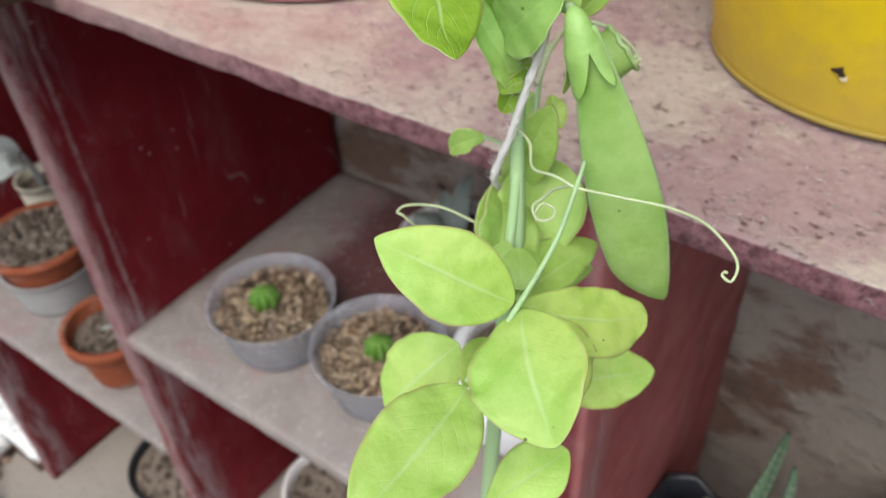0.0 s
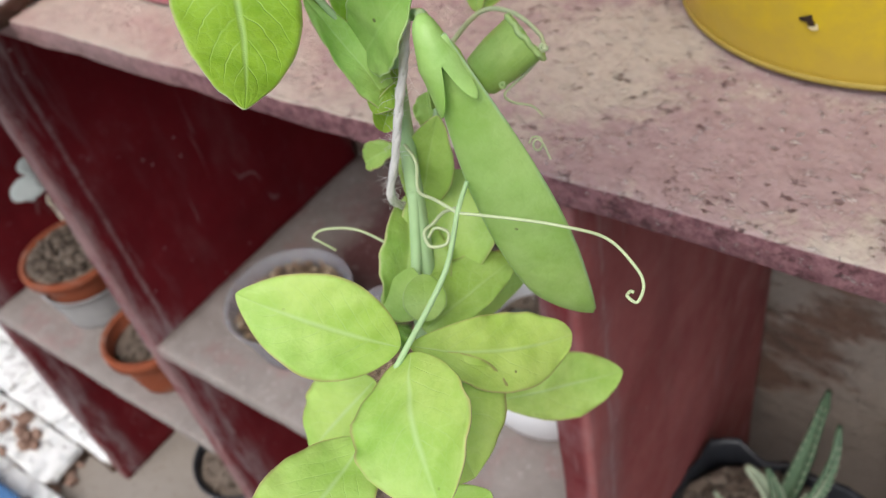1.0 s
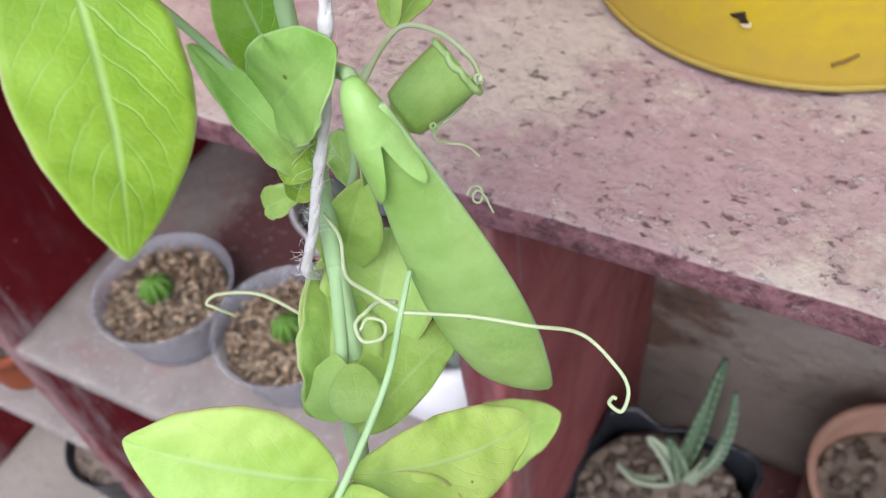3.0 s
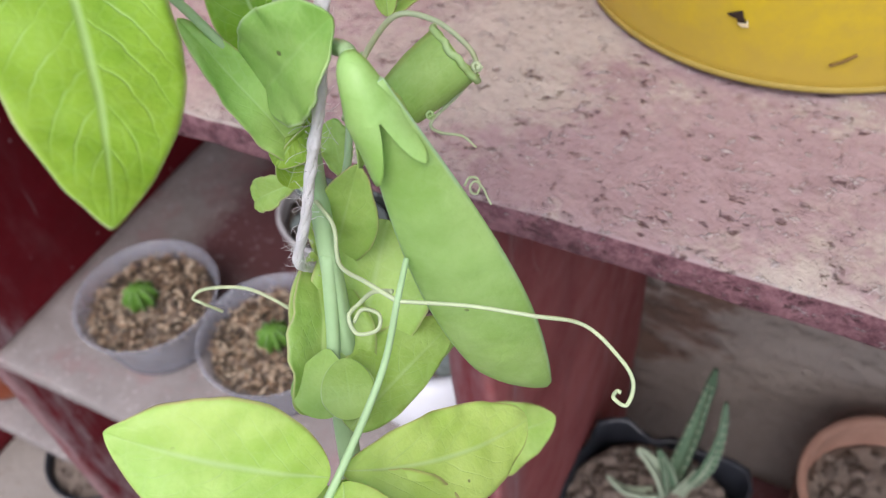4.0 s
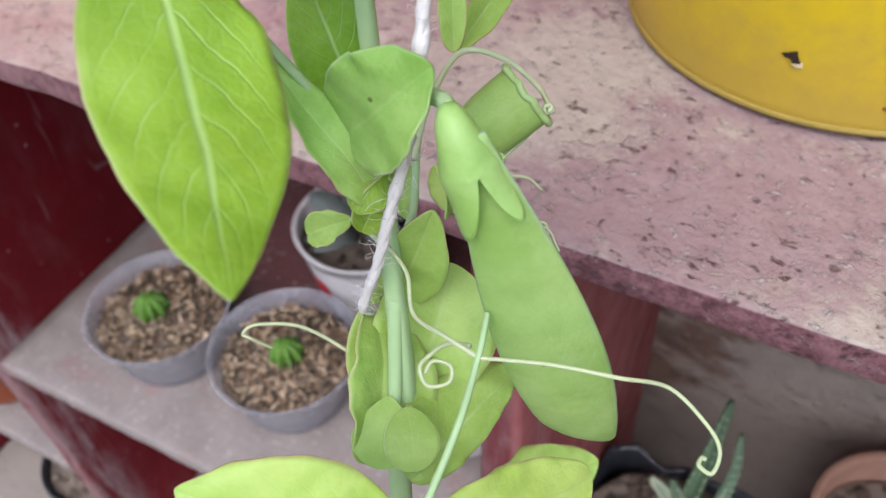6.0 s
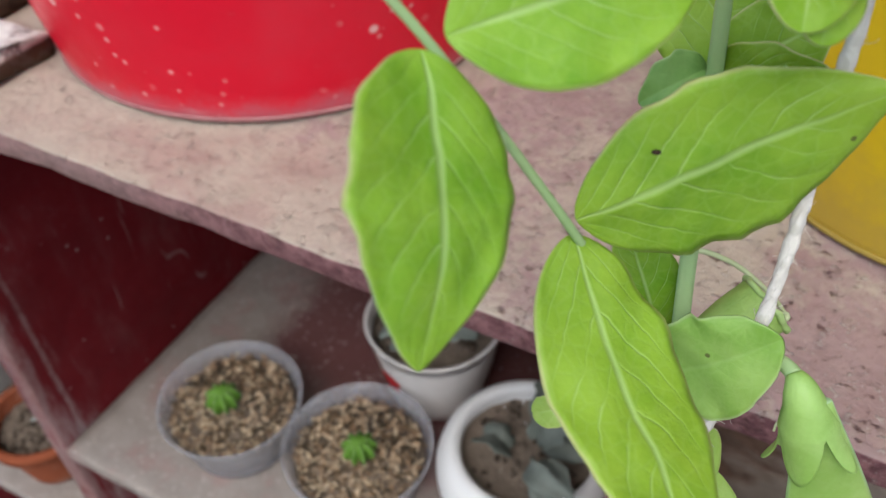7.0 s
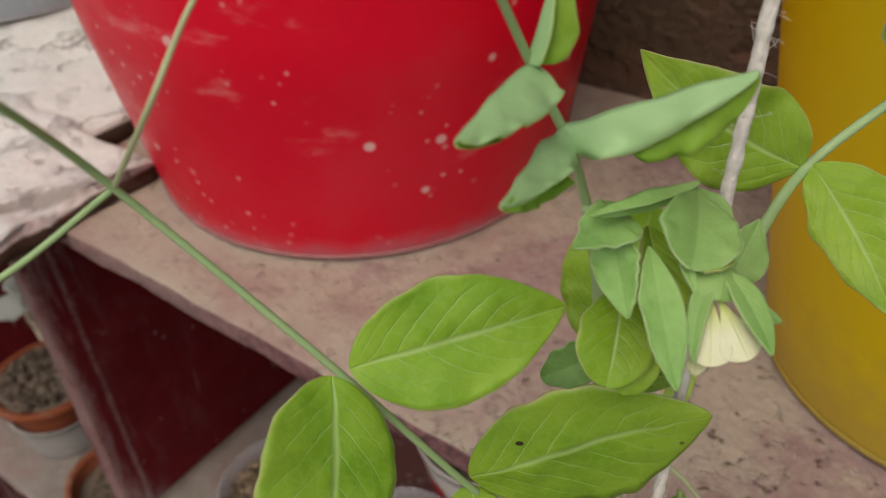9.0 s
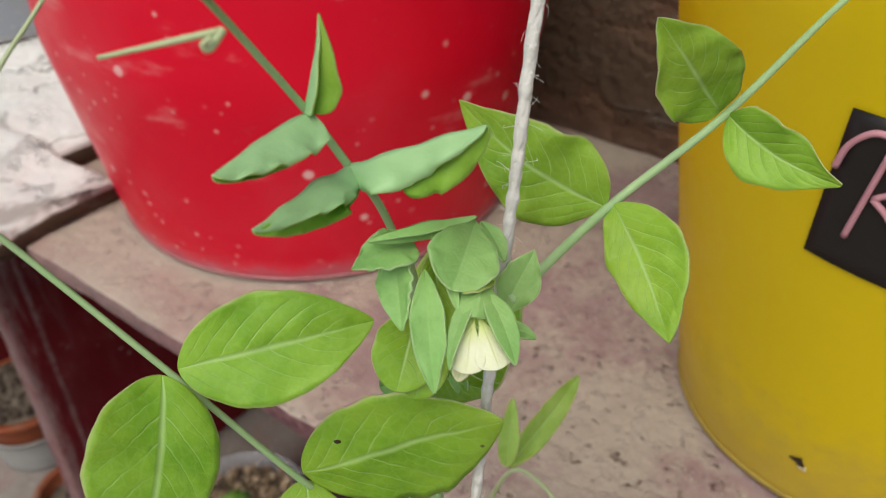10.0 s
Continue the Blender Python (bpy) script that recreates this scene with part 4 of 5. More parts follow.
limp = thing("limp_plant", bed2, "limp grey withered leaves hanging over the printed pot", "dried plant")
for k in range(9):
    a = k * 2.4 + rng.uniform(-0.4, 0.4)
    reach = rng.uniform(0.04, 0.075)
    b0 = Vector((bed2[0] + 0.012 * math.cos(a), bed2[1] + 0.012 * math.sin(a), bed2[2] + 0.004))
    t0 = b0 + Vector((math.cos(a) * reach, math.sin(a) * reach, rng.uniform(0.010, 0.050)))
    part("leaf", blade(b0, t0, rng.uniform(0.018, 0.032), (rng.gauss(0, 0.4), rng.gauss(-0.2, 0.4), 1.0), fold=rng.uniform(-30, 35), bend=rng.uniform(0.1, 0.35), wave=0.2, thick=0.0012, nu=12, nv=8, widest=0.55, blunt=0.6, twist=rng.uniform(-40, 40), frill=0.5), WITHERED, limp)

# left bay: terracotta over a pale pot, and a small terracotta pot
pot("pale_pot", (-1.070, 0.465, LEFT), 0.066, 0.078, 0.075, OLDWHITE, "dusty pale plastic pot under a terracotta one", 0.004, 0.0, 0.7, crumbs=20, seed=21)
ob, bed, ri = pot("terracotta_pot", (-1.070, 0.465, LEFT + 0.051), 0.064, 0.084, 0.075, TERRA, "terracotta pot of dry soil set on a pale pot", 0.006, 0.004, 0.96, crumbs=260, seed=22)
cup_at = (-1.200, 0.562, LEFT)
cup, cup_bed, _ = pot("cream_cup", cup_at, 0.034, 0.043, 0.130, CREAM, "cream plastic cup of soil behind the terracotta pot", 0.004, 0.0, 0.85, crumbs=30, seed=26)
ros = thing("grey_succulent", cup_bed, "limp succulent with broad grey-white leaves in a cream cup", "succulent")
part("stem", tube([(cup_bed[0], cup_bed[1], cup_bed[2] - 0.004), (-1.190, 0.555, -0.190), (-1.165, 0.535, -0.128)], 0.006, 0.004, 8, 5), DRY, ros)
for b0, t0, w, f in (((-1.160, 0.533, -0.118), (-1.176, 0.499, -0.092), 0.040, (0.2, -0.3, 0.9)), ((-1.152, 0.524, -0.132), (-1.172, 0.462, -0.128), 0.042, (0.5, -0.3, 0.8)),
                     ((-1.172, 0.532, -0.138), (-1.202, 0.503, -0.136), 0.028, (0.1, -0.6, 0.8)), ((-1.150, 0.525, -0.128), (-1.128, 0.496, -0.118), 0.030, (0.6, -0.4, 0.7))):
    part("leaf", blade(b0, t0, w, f, fold=10, bend=0.08, thick=0.004, nu=14, nv=10, widest=0.58, blunt=0.5, wave=0.06, frill=0.3), DRY, ros)
ob, bed, ri = pot("small_terracotta_pot", (-0.838, 0.416, LEFT), 0.048, 0.068, 0.098, TERRA, "small ribbed terracotta pot with dry soil", 0.005, 0.004, 0.76, crumbs=130, seed=23)
twig = thing("dry_twig", bed, "pale dry twig lying in the terracotta pot", "twig")
part("stalk", tube([(bed[0] - 0.02, bed[1] - 0.005, bed[2] + 0.002), (bed[0], bed[1] + 0.005, bed[2] + 0.010), (bed[0] + 0.02, bed[1] + 0.012, bed[2] + 0.006)], 0.0022, 0.0012), DRY, twig)
part("stalk", tube([(bed[0] - 0.002, bed[1] + 0.004, bed[2] + 0.008), (bed[0] - 0.002, bed[1] + 0.018, bed[2] + 0.014)], 0.0018, 0.001), DRY, twig)

# below: a pale-rimmed pot on the low shelf, a black pot on the ground
pot("pale_rimmed_pot", (-0.487, 0.480, LOW), 0.060, 0.080, 0.12, GREYPINK, "pale plastic pot of soil on the low shelf", 0.005, 0.0, 0.86, crumbs=120, seed=31)
pot("black_pot", (-0.960, 0.49, GROUND_Z), 0.085, 0.105, 0.13, BLACKPLASTIC, "black plastic pot of soil on the ground", 0.006, 0.0, 0.86, crumbs=120, seed=32)

# right bay: aloe in a black bag, clay pot
AL = (0.036, 0.492, RIGHT)
bag = thing("black_grow_bag", AL, "black plastic grow bag full of coarse soil", "grow bag")
bm = bmesh.new()
rows = []
for k, (s, h) in enumerate(((0.060, 0.0), (0.068, 0.01), (0.072, 0.12), (0.076, 0.255), (0.081, 0.300), (0.080, 0.307), (0.077, 0.302), (0.073, 0.262))):
    row = []
    for i in range(48):
        a = 2 * math.pi * i / 48
        sq = (abs(math.cos(a)) ** 9 + abs(math.sin(a)) ** 9) ** (-1 / 9)
        p = Vector((AL[0] + s * sq * math.cos(a), AL[1] + s * sq * math.sin(a), AL[2] + h))
        p += noise.noise_vector(p * 34) * (0.009 if k in (2, 3, 4, 5, 6) else 0.002)
        row.append(bm.verts.new(p))
    rows.append(row)
for a, b in zip(rows, rows[1:]):
    for i in range(48):
        bm.faces.new((a[i], a[(i + 1) % 48], b[(i + 1) % 48], b[i]))
bm.faces.new(list(reversed(rows[0])))
part("bag", bm, BLACKPLASTIC, bag)
top = AL[2] + 0.290
part("soil", soil_disc((AL[0], AL[1], top), 0.080, 0.006, 7.0), SOIL, bag)
tagged(part("loose_soil", clods((AL[0], AL[1], top), 0.074, 320, 0.0075, random.Random(41)), SOIL, bag), kind="stuff")
aloe = thing("aloe", (0.047, 0.526, top), "small dark green aloe with pale toothed edges", "aloe")


def aloe_leaf(base, tip, width, face, bend, material=ALOE):
    base = Vector(base) - Vector((0, 0, 0.014))
    lf = part("leaf", blade(base, tip, width, face, fold=32, bend=bend, thick=0.004, nu=18, nv=8, widest=0.16, blunt=0.6), material, aloe)
    bm = bmesh.new()
    b, t = Vector(base), Vector(tip)
    x = (t - b).normalized()
    n = Vector(face)
    n = (n - x * n.dot(x)).normalized()
    s = n.cross(x)
    L = (t - b).length
    power = math.log(0.5) / math.log(0.16)
    for k in range(2, 13):
        u = k / 14
        half = 0.5 * width * math.sin(math.pi * u ** power) ** 0.6
        for v in (-1, 1):
            q = b + x * (u * L) + n * (bend * L * 4 * u * (1 - u) + half * math.sin(radians(32))) + s * (v * half * math.cos(radians(32)))
            bmesh.ops.create_cone(bm, cap_ends=True, segments=5, radius1=0.0014, radius2=0.0002, depth=0.0038, matrix=Matrix.Translation(q) @ (s * v + x * 0.5).to_track_quat("Z", "Y").to_matrix().to_4x4())
    tagged(part("teeth", bm, ALOE_PALE, lf, "pale teeth"), kind="stuff")


aloe_leaf((0.0451, 0.5288, -0.1460), (0.0546, 0.5878, -0.0284), 0.0176, (-0.21, -0.63, 0.74), -0.07)
aloe_leaf((0.0499, 0.5303, -0.1449), (0.0737, 0.5782, -0.0596), 0.0177, (0.71, -0.48, 0.50), 0.16)
aloe_leaf((0.0552, 0.5298, -0.1442), (0.0741, 0.5693, -0.0728), 0.0156, (0.85, -0.33, 0.40), 0.12, ALOE_PALE)
aloe_leaf((0.0426, 0.5219, -0.1426), (-0.0071, 0.4953, -0.1130), 0.0137, (-0.04, 0.36, 0.93), -0.16, ALOE_PALE)
aloe_leaf((0.0420, 0.5234, -0.1412), (0.0134, 0.5188, -0.0877), 0.0230, (0.64, -0.27, 0.72), 0.10, ALOE_PALE)
aloe_leaf((0.0472, 0.5245, -0.1434), (0.0302, 0.5239, -0.0868), 0.0157, (0.48, -0.39, 0.79), 0.06)
aloe_leaf((0.0535, 0.5235, -0.1409), (0.0650, 0.5353, -0.1188), 0.0116, (0.36, -0.14, 0.92), 0.12, ALOE_PALE)

ob, bed, ri = pot("clay_pot", (0.245, 0.610, RIGHT), 0.070, 0.090, 0.282, CLAY, "brown clay pot of dark soil on the shelf", 0.008, 0.0, 0.86, crumbs=120, seed=51)
suc = thing("pale_cutting", bed, "flat pale green leaf cutting lying on dark soil", "cutting")
part("leaf", blade((bed[0] - 0.055, bed[1] - 0.045, bed[2] + 0.004), (bed[0] - 0.020, bed[1] - 0.028, bed[2] + 0.012), 0.034, (0.2, -0.5, 0.9), fold=4, thick=0.004, blunt=0.4), ALOE_PALE, suc)

# whitewashed rubble and a blue cloth on the ground
rubble = thing("whitewashed_bricks", (-1.75, 0.35, GROUND_Z), "broken whitewashed bricks paving the ground", "brick")
rng = random.Random(77)
for i in range(6):
    for j in range(8):
        x, y = -2.36 + i * 0.196 + (0.09 if j % 2 else 0.0), -0.20 + j * 0.108
        if x > -1.46:
            continue
        w, d, h = 0.193 + rng.uniform(-0.004, 0.004), 0.106 + rng.uniform(-0.003, 0.003), 0.050 + rng.uniform(-0.003, 0.003)
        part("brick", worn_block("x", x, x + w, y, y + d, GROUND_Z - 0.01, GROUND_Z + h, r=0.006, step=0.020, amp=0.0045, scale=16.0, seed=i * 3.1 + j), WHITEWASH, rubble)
bits = thing("brick_rubble", (-1.45, 0.0, GROUND_Z), "broken red brick and plaster bits on the ground", "rubble")
bm = bmesh.new()
for _ in range(260):
    x, y = rng.uniform(-1.66, -1.18), rng.uniform(-0.25, 0.32)
    if x > -1.30 + 0.35 * (0.1 - y):
        continue
    s = rng.uniform(0.006, 0.030)
    bmesh.ops.create_icosphere(bm, subdivisions=1, radius=1.0, matrix=Matrix.LocRotScale((x, y, GROUND_Z + s * 0.35 + (0.045 if x < -1.47 else 0.0)), Euler((rng.uniform(0, 6), rng.uniform(0, 6), rng.uniform(0, 6))), (s, s * rng.uniform(0.5, 0.9), s * rng.uniform(0.4, 0.7))))
for v in bm.verts:
    v.co += noise.noise_vector(v.co * 40) * 0.005
tagged(part("bits", bm, SHARD, bits, smooth=False), kind="stuff")
cloth = thing("blue_cloth", (-1.55, 0.0, GROUND_Z + 0.07), "crumpled blue cloth on the ground", "cloth")
bm = bmesh.new()
bmesh.ops.create_grid(bm, x_segments=30, y_segments=30, size=0.20, matrix=Matrix.Translation((-1.54, -0.02, GROUND_Z + 0.095)))
for v in bm.verts:
    v.co.z += noise.noise(v.co * 11) * 0.03 + abs(noise.noise(v.co * 24)) * 0.02
ob = part("fabric", bm, BLUECLOTH, cloth)
ob.modifiers.new("thickness", "SOLIDIFY").thickness = 0.003

# ---- the string and the pea plant ----
string = thing("string", (-0.040, 0.227, 0.452), "fuzzy white cotton string that holds up the pea vine", "string")
RUN = [(-0.030, 0.345, 1.05), (-0.029, 0.300, 0.82), (-0.028, 0.272, 0.700), (-0.027, 0.262, 0.650), (-0.026, 0.252, 0.600), (-0.025, 0.243, 0.550), (-0.027, 0.236, 0.520), (-0.031, 0.2315, 0.500), (-0.036, 0.229, 0.480), (-0.042, 0.229, 0.462), (-0.0455, 0.241, 0.446), (-0.048, 0.256, 0.428)]
run = smooth_path(RUN, 24)
for phase in (0.0, 2.094, 4.189):
    strand = []
    for i, p in enumerate(run):
        a = phase + p.z * 210 + 0.8 * noise.noise(p * 70)
        strand.append(p + Vector((math.cos(a), math.sin(a), 0)) * (0.00036 + 0.00015 * noise.noise(p * 160)))
    part("strand", tube(strand, 0.00118, 0.00118, 10, 3, uneven=0.35), COTTON, string)
bm = bmesh.new()
rng = random.Random(9)
for _ in range(430):
    p = run[rng.randrange(30, len(run) - 1)]
    a = rng.uniform(0, 6.28)
    d = Vector((math.cos(a), math.sin(a), rng.uniform(-0.6, 0.6)))
    e = Vector((rng.gauss(0, 1), rng.gauss(0, 1), rng.gauss(0, 1))) * 0.0012
    tube([p + d * 0.0012, p + d * 0.0022 + e, p + d * rng.uniform(0.0018, 0.0032) + e * rng.uniform(0.8, 1.5) + Vector((0, 0, rng.gauss(0, 0.0008)))], 0.00006, 0.00004, 4, 4, bm)
tagged(part("fuzz", bm, COTTON, string), kind="stuff")

pea = thing("pea_plant", (-0.025, 0.19, GROUND_Z), "climbing pea vine with a flat green pod and cream flower", "pea plant")


def leaflet(name, base, tip, width, face, material, **shape):
    return part(name, blade(base, tip, width, face, **shape), material, pea)


def stalk(name, points, r0, r1, material):
    return part(name, tube(points, r0, r1, 8, 14), material, pea)


part("stem", tube([(-0.025, 0.19, GROUND_Z), (-0.030, 0.17, -0.3), (-0.030, 0.19, 0.15), (-0.026, 0.210, 0.405), (-0.028, 0.222, 0.438), (-0.037, 0.237, 0.478), (-0.044, 0.250, 0.525), (-0.049, 0.257, 0.582), (-0.051, 0.251, 0.626), (-0.0512, 0.246, 0.638)], 0.0045, 0.0011, 16, 7, ribs=0.07), STEM, pea)
part("petiole", tube([(-0.051, 0.251, 0.626), (-0.052, 0.243, 0.648), (-0.0510, 0.2335, 0.6630)], 0.0011, 0.0009, 10, 7), STEM, pea)

part("stem_node", tube([(-0.0340, 0.2320, 0.4660), (-0.0302, 0.2222, 0.4480), (-0.0280, 0.2155, 0.4375), (-0.0268, 0.2120, 0.4325)], 0.0021, 0.0016, 14, 7, ribs=0.06), STEM, pea, "pale joint where the clasping stipules leave the stem")

def pod_mesh(a, b, width, face, bow, belly, thick=0.0068):
    """A flat pea pod: lens section, blunt tip with a small beak, seeds faintly swelling the sides, a thick seam along the back."""
    a, b = Vector(a), Vector(b)
    x = (b - a).normalized()
    L = (b - a).length
    n = Vector(face)
    n = (n - x * n.dot(x)).normalized()
    s = n.cross(x)
    bm = bmesh.new()
    uvl = bm.loops.layers.uv.new("leaf")
    rows = []
    for i in range(41):
        u = i / 40
        half = 0.5 * width * math.sin(math.pi * (0.06 + 0.80 * u ** 1.15)) ** 0.75
        if u > 0.82:
            half *= max(0.0, 1 - ((u - 0.82) / 0.18) ** 2.0) ** 0.6 * 0.95 + 0.05
        c = a + x * (u * L) + (s * bow + n * belly) * (L * (4 * u * (1 - u)))
        c += s * (0.24 * width * max(0.0, (u - 0.80) / 0.20) ** 2)
        row = []
        for k in range(20):
            t = 2 * math.pi * k / 20
            seed = sum(math.exp(-((u - m) / 0.035) ** 2) for m in (0.30, 0.42, 0.54, 0.66, 0.77))
            flat = thick * 0.5 * min(1.0, half / (0.3 * width)) * (0.80 + 0.17 * seed * max(0.0, 1 - (math.cos(t) / 0.6) ** 2))
            row.append((bm.verts.new(c + s * (half * math.cos(t)) + n * (flat * math.sin(t) * abs(math.sin(t)) ** 0.15)), u, 0.5 + 0.49 * math.cos(t)))
        rows.append(row)
    for p, q in zip(rows, rows[1:]):
        for k in range(20):
            vs = (p[k], p[(k + 1) % 20], q[(k + 1) % 20], q[k])
            f = bm.faces.new([v[0] for v in vs])
            for loop, v in zip(f.loops, vs):
                loop[uvl].uv = (v[1], v[2])
    bm.faces.new([v[0] for v in reversed(rows[0])])
    bm.faces.new([v[0] for v in rows[-1]])
    return bm


pod = part("pod", pod_mesh((-0.0105, 0.2300, 0.5290), (0.0177, 0.2413, 0.4197), 0.0246, (-0.04, -0.51, 0.86), 0.013, 0.049), POD, pea, "flat pale green pea pod")


def calyx_mesh(path, radii, face, lobes, wide=1.0, flat=0.75):
    """A green cup round the head of a pod or flower: a flaring tube that ends in pointed lobes, (angle, half angle, length, flare) each."""
    pts = [Vector(p) for p in path]
    bm = bmesh.new()
    uvl = bm.loops.layers.uv.new("leaf")

    def skin(rows):
        for p, q in zip(rows, rows[1:]):
            for k in range(len(p) - 1):
                f = bm.faces.new([m[0] for m in (p[k], p[k + 1], q[k + 1], q[k])])
                for loop, m in zip(f.loops, (p[k], p[k + 1], q[k + 1], q[k])):
                    loop[uvl].uv = m[1]

    def ring(c, x, r, angles, u):
        n = Vector(face)
        n = (n - x * n.dot(x)).normalized()
        s = n.cross(x)
        return [(bm.verts.new(c + s * (r * wide * math.cos(t)) + n * (r * flat * math.sin(t))), (u, 0.3 + 0.3 * abs(math.sin(3 * t)))) for t in angles]

    x = (pts[-1] - pts[-2]).normalized()
    fine = smooth_path(pts, 5)
    rows = []
    for i, c in enumerate(fine):
        g = i / (len(fine) - 1) * (len(radii) - 1)
        k = min(int(g), len(radii) - 2)
        d = (fine[min(i + 1, len(fine) - 1)] - fine[max(i - 1, 0)]).normalized()
        d = x if i == len(fine) - 1 else d
        rows.append(ring(c, d, radii[k] + (radii[k + 1] - radii[k]) * (g - k), [2 * math.pi * m / 96 for m in range(97)], 0.2 * i / len(fine)))
    skin(rows)
    # past the rim each angle runs on as far as its lobe reaches
    rows = [[] for _ in range(11)]
    for m in range(97):
        t = 360 * m / 96
        best, flare = 0.0004, 0.0
        for angle, spread, length, out in lobes:
            off = abs((t - angle + 180) % 360 - 180) / spread
            reach = length * max(0.0, 1 - off ** 1.9)
            if reach > best:
                best, flare = reach, out
        for i in range(11):
            w = i / 10
            rows[i] += ring(pts[-1] + x * (best * w), x, radii[-1] * (1 + flare * (best * w / 0.016) ** 2), [radians(t)], 0.2 + 0.8 * w)
    skin(rows)
    bmesh.ops.remove_doubles(bm, verts=bm.verts, dist=1e-5)
    bmesh.ops.recalc_face_normals(bm, faces=bm.faces)
    bmesh.ops.solidify(bm, geom=list(bm.faces), thickness=0.0004)
    return bm


part("calyx", calyx_mesh([(-0.0160, 0.2330, 0.5320), (-0.0142, 0.2311, 0.5308), (-0.0120, 0.2298, 0.5272), (-0.0100, 0.2296, 0.5222)], (0.0019, 0.0034, 0.0046, 0.0063), (-0.1, -0.56, 0.80), [(132, 66, 0.0140, 0.15), (30, 34, 0.0120, 0.75), (205, 28, 0.014, 1.3), (262, 40, 0.010, 0.3), (322, 36, 0.010, 0.4)], 1.0, 0.95), POD, pea)
leaflet("leaflet", (-0.0780, 0.1971, 0.6158), (-0.0487, 0.2346, 0.6195), 0.0276, (0.66, -0.55, 0.51), LEAF_UP, fold=9, bend=0.028, widest=0.43, blunt=0.77, frill=0.14)
leaflet("leaflet", (-0.0804, 0.1939, 0.6148), (-0.0666, 0.1650, 0.5810), 0.0307, (0.84, -0.11, 0.53), LEAF_UP, fold=2, bend=0.066, widest=0.41, blunt=0.81, sway=0.043, lop=(1.12, 0.95), frill=0.15)
leaflet("leaflet", (-0.0611, 0.2145, 0.5723), (-0.0167, 0.2448, 0.5961), 0.0358, (-0.12, -0.97, -0.20), LEAF_UP, fold=-5, bend=-0.019, widest=0.43, blunt=0.79, sway=-0.015, lop=(1.16, 0.94), frill=0.14)
leaflet("leaflet", (-0.0620, 0.2160, 0.5680), (-0.0145, 0.1694, 0.5459), 0.0321, (0.57, -0.10, 0.81), LEAF_UP, fold=-3, bend=-0.11, widest=0.38, blunt=0.87, sway=0.048, frill=0.12)
leaflet("leaflet", (-0.0225, 0.3016, 0.6275), (-0.0597, 0.2852, 0.6556), 0.0276, (0.52, -0.82, 0.24), LEAF_UP, fold=8, bend=0.027, widest=0.35, blunt=1.01, sway=0.056, wave=0.04, frill=0.25)
leaflet("leaflet", (-0.0203, 0.3030, 0.6278), (0.0090, 0.2820, 0.6080), 0.0212, (-0.04, -0.67, 0.74), LEAF_UP, fold=16, bend=0.037, widest=0.42, blunt=0.83, sway=0.028, lop=(0.77, 1.24), wave=0.10, frill=0.25)
leaflet("leaflet", (-0.0040, 0.3272, 0.6509), (-0.0165, 0.3063, 0.6811), 0.0233, (0.82, -0.57, -0.02), LEAF_UP, fold=10, bend=0.069, widest=0.43, blunt=0.89, sway=0.014, wave=0.07, frill=0.2)
leaflet("leaflet", (-0.0020, 0.3277, 0.6503), (0.0300, 0.3270, 0.6400), 0.0195, (0.10, -0.97, 0.22), LEAF_UP, fold=24, bend=0.082, widest=0.36, blunt=1.03, sway=-0.040, wave=0.07, frill=0.2)
stalk("petiole", [(-0.0392, 0.2390, 0.5030), (-0.0426, 0.2372, 0.5101), (-0.0492, 0.2352, 0.5227), (-0.0559, 0.2290, 0.5410), (-0.062, 0.2135, 0.5715), (-0.080, 0.195, 0.616), (-0.1055, 0.1750, 0.6630), (-0.091, 0.156, 0.692), (-0.089, 0.146, 0.706)], 0.0013, 0.0006, STEM)
stalk("tendril", [(-0.1055, 0.1750, 0.6630), (-0.084, 0.173, 0.686), (-0.086, 0.184, 0.695), (-0.086, 0.193, 0.702), (-0.085, 0.203, 0.711)], 0.0005, 0.0004, TENDRIL)
stalk("tendril", [(-0.1055, 0.1750, 0.6630), (-0.110, 0.156, 0.656), (-0.126, 0.144, 0.645), (-0.123, 0.134, 0.645), (-0.123, 0.132, 0.643), (-0.121, 0.133, 0.640), (-0.120, 0.136, 0.638), (-0.119, 0.139, 0.638), (-0.120, 0.140, 0.640)], 0.0006, 0.0006, STEM)
stalk("petiole", [(-0.020, 0.251, 0.629), (-0.021, 0.302, 0.628), (-0.003, 0.327, 0.650), (0.006, 0.380, 0.665), (0.015, 0.406, 0.677)], 0.0014, 0.001, STEM)
stalk("petiole", [(-0.0510, 0.2335, 0.6630), (-0.0535, 0.2255, 0.6790), (-0.050, 0.206, 0.706), (-0.038, 0.193, 0.716)], 0.0010, 0.00055, STEM)
stalk("tendril", [(-0.035, 0.194, 0.710), (-0.057, 0.187, 0.703)], 0.0006, 0.0004, TENDRIL)
stalk("tendril", [(-0.035, 0.195, 0.710), (-0.035, 0.192, 0.708), (-0.035, 0.191, 0.709), (-0.034, 0.192, 0.710)], 0.0007, 0.0004, TENDRIL)
leaflet("leaflet", (-0.0502, 0.2331, 0.6631), (-0.0198, 0.2407, 0.6786), 0.0162, (0.53, -0.29, -0.80), LEAF_TOP, fold=82, bend=-0.02, lop=(1.32, 0.95), lopwide=(0.52, 0.27), lopfold=(-10, 0), blunt=0.7, wave=0.06, frill=0.55)
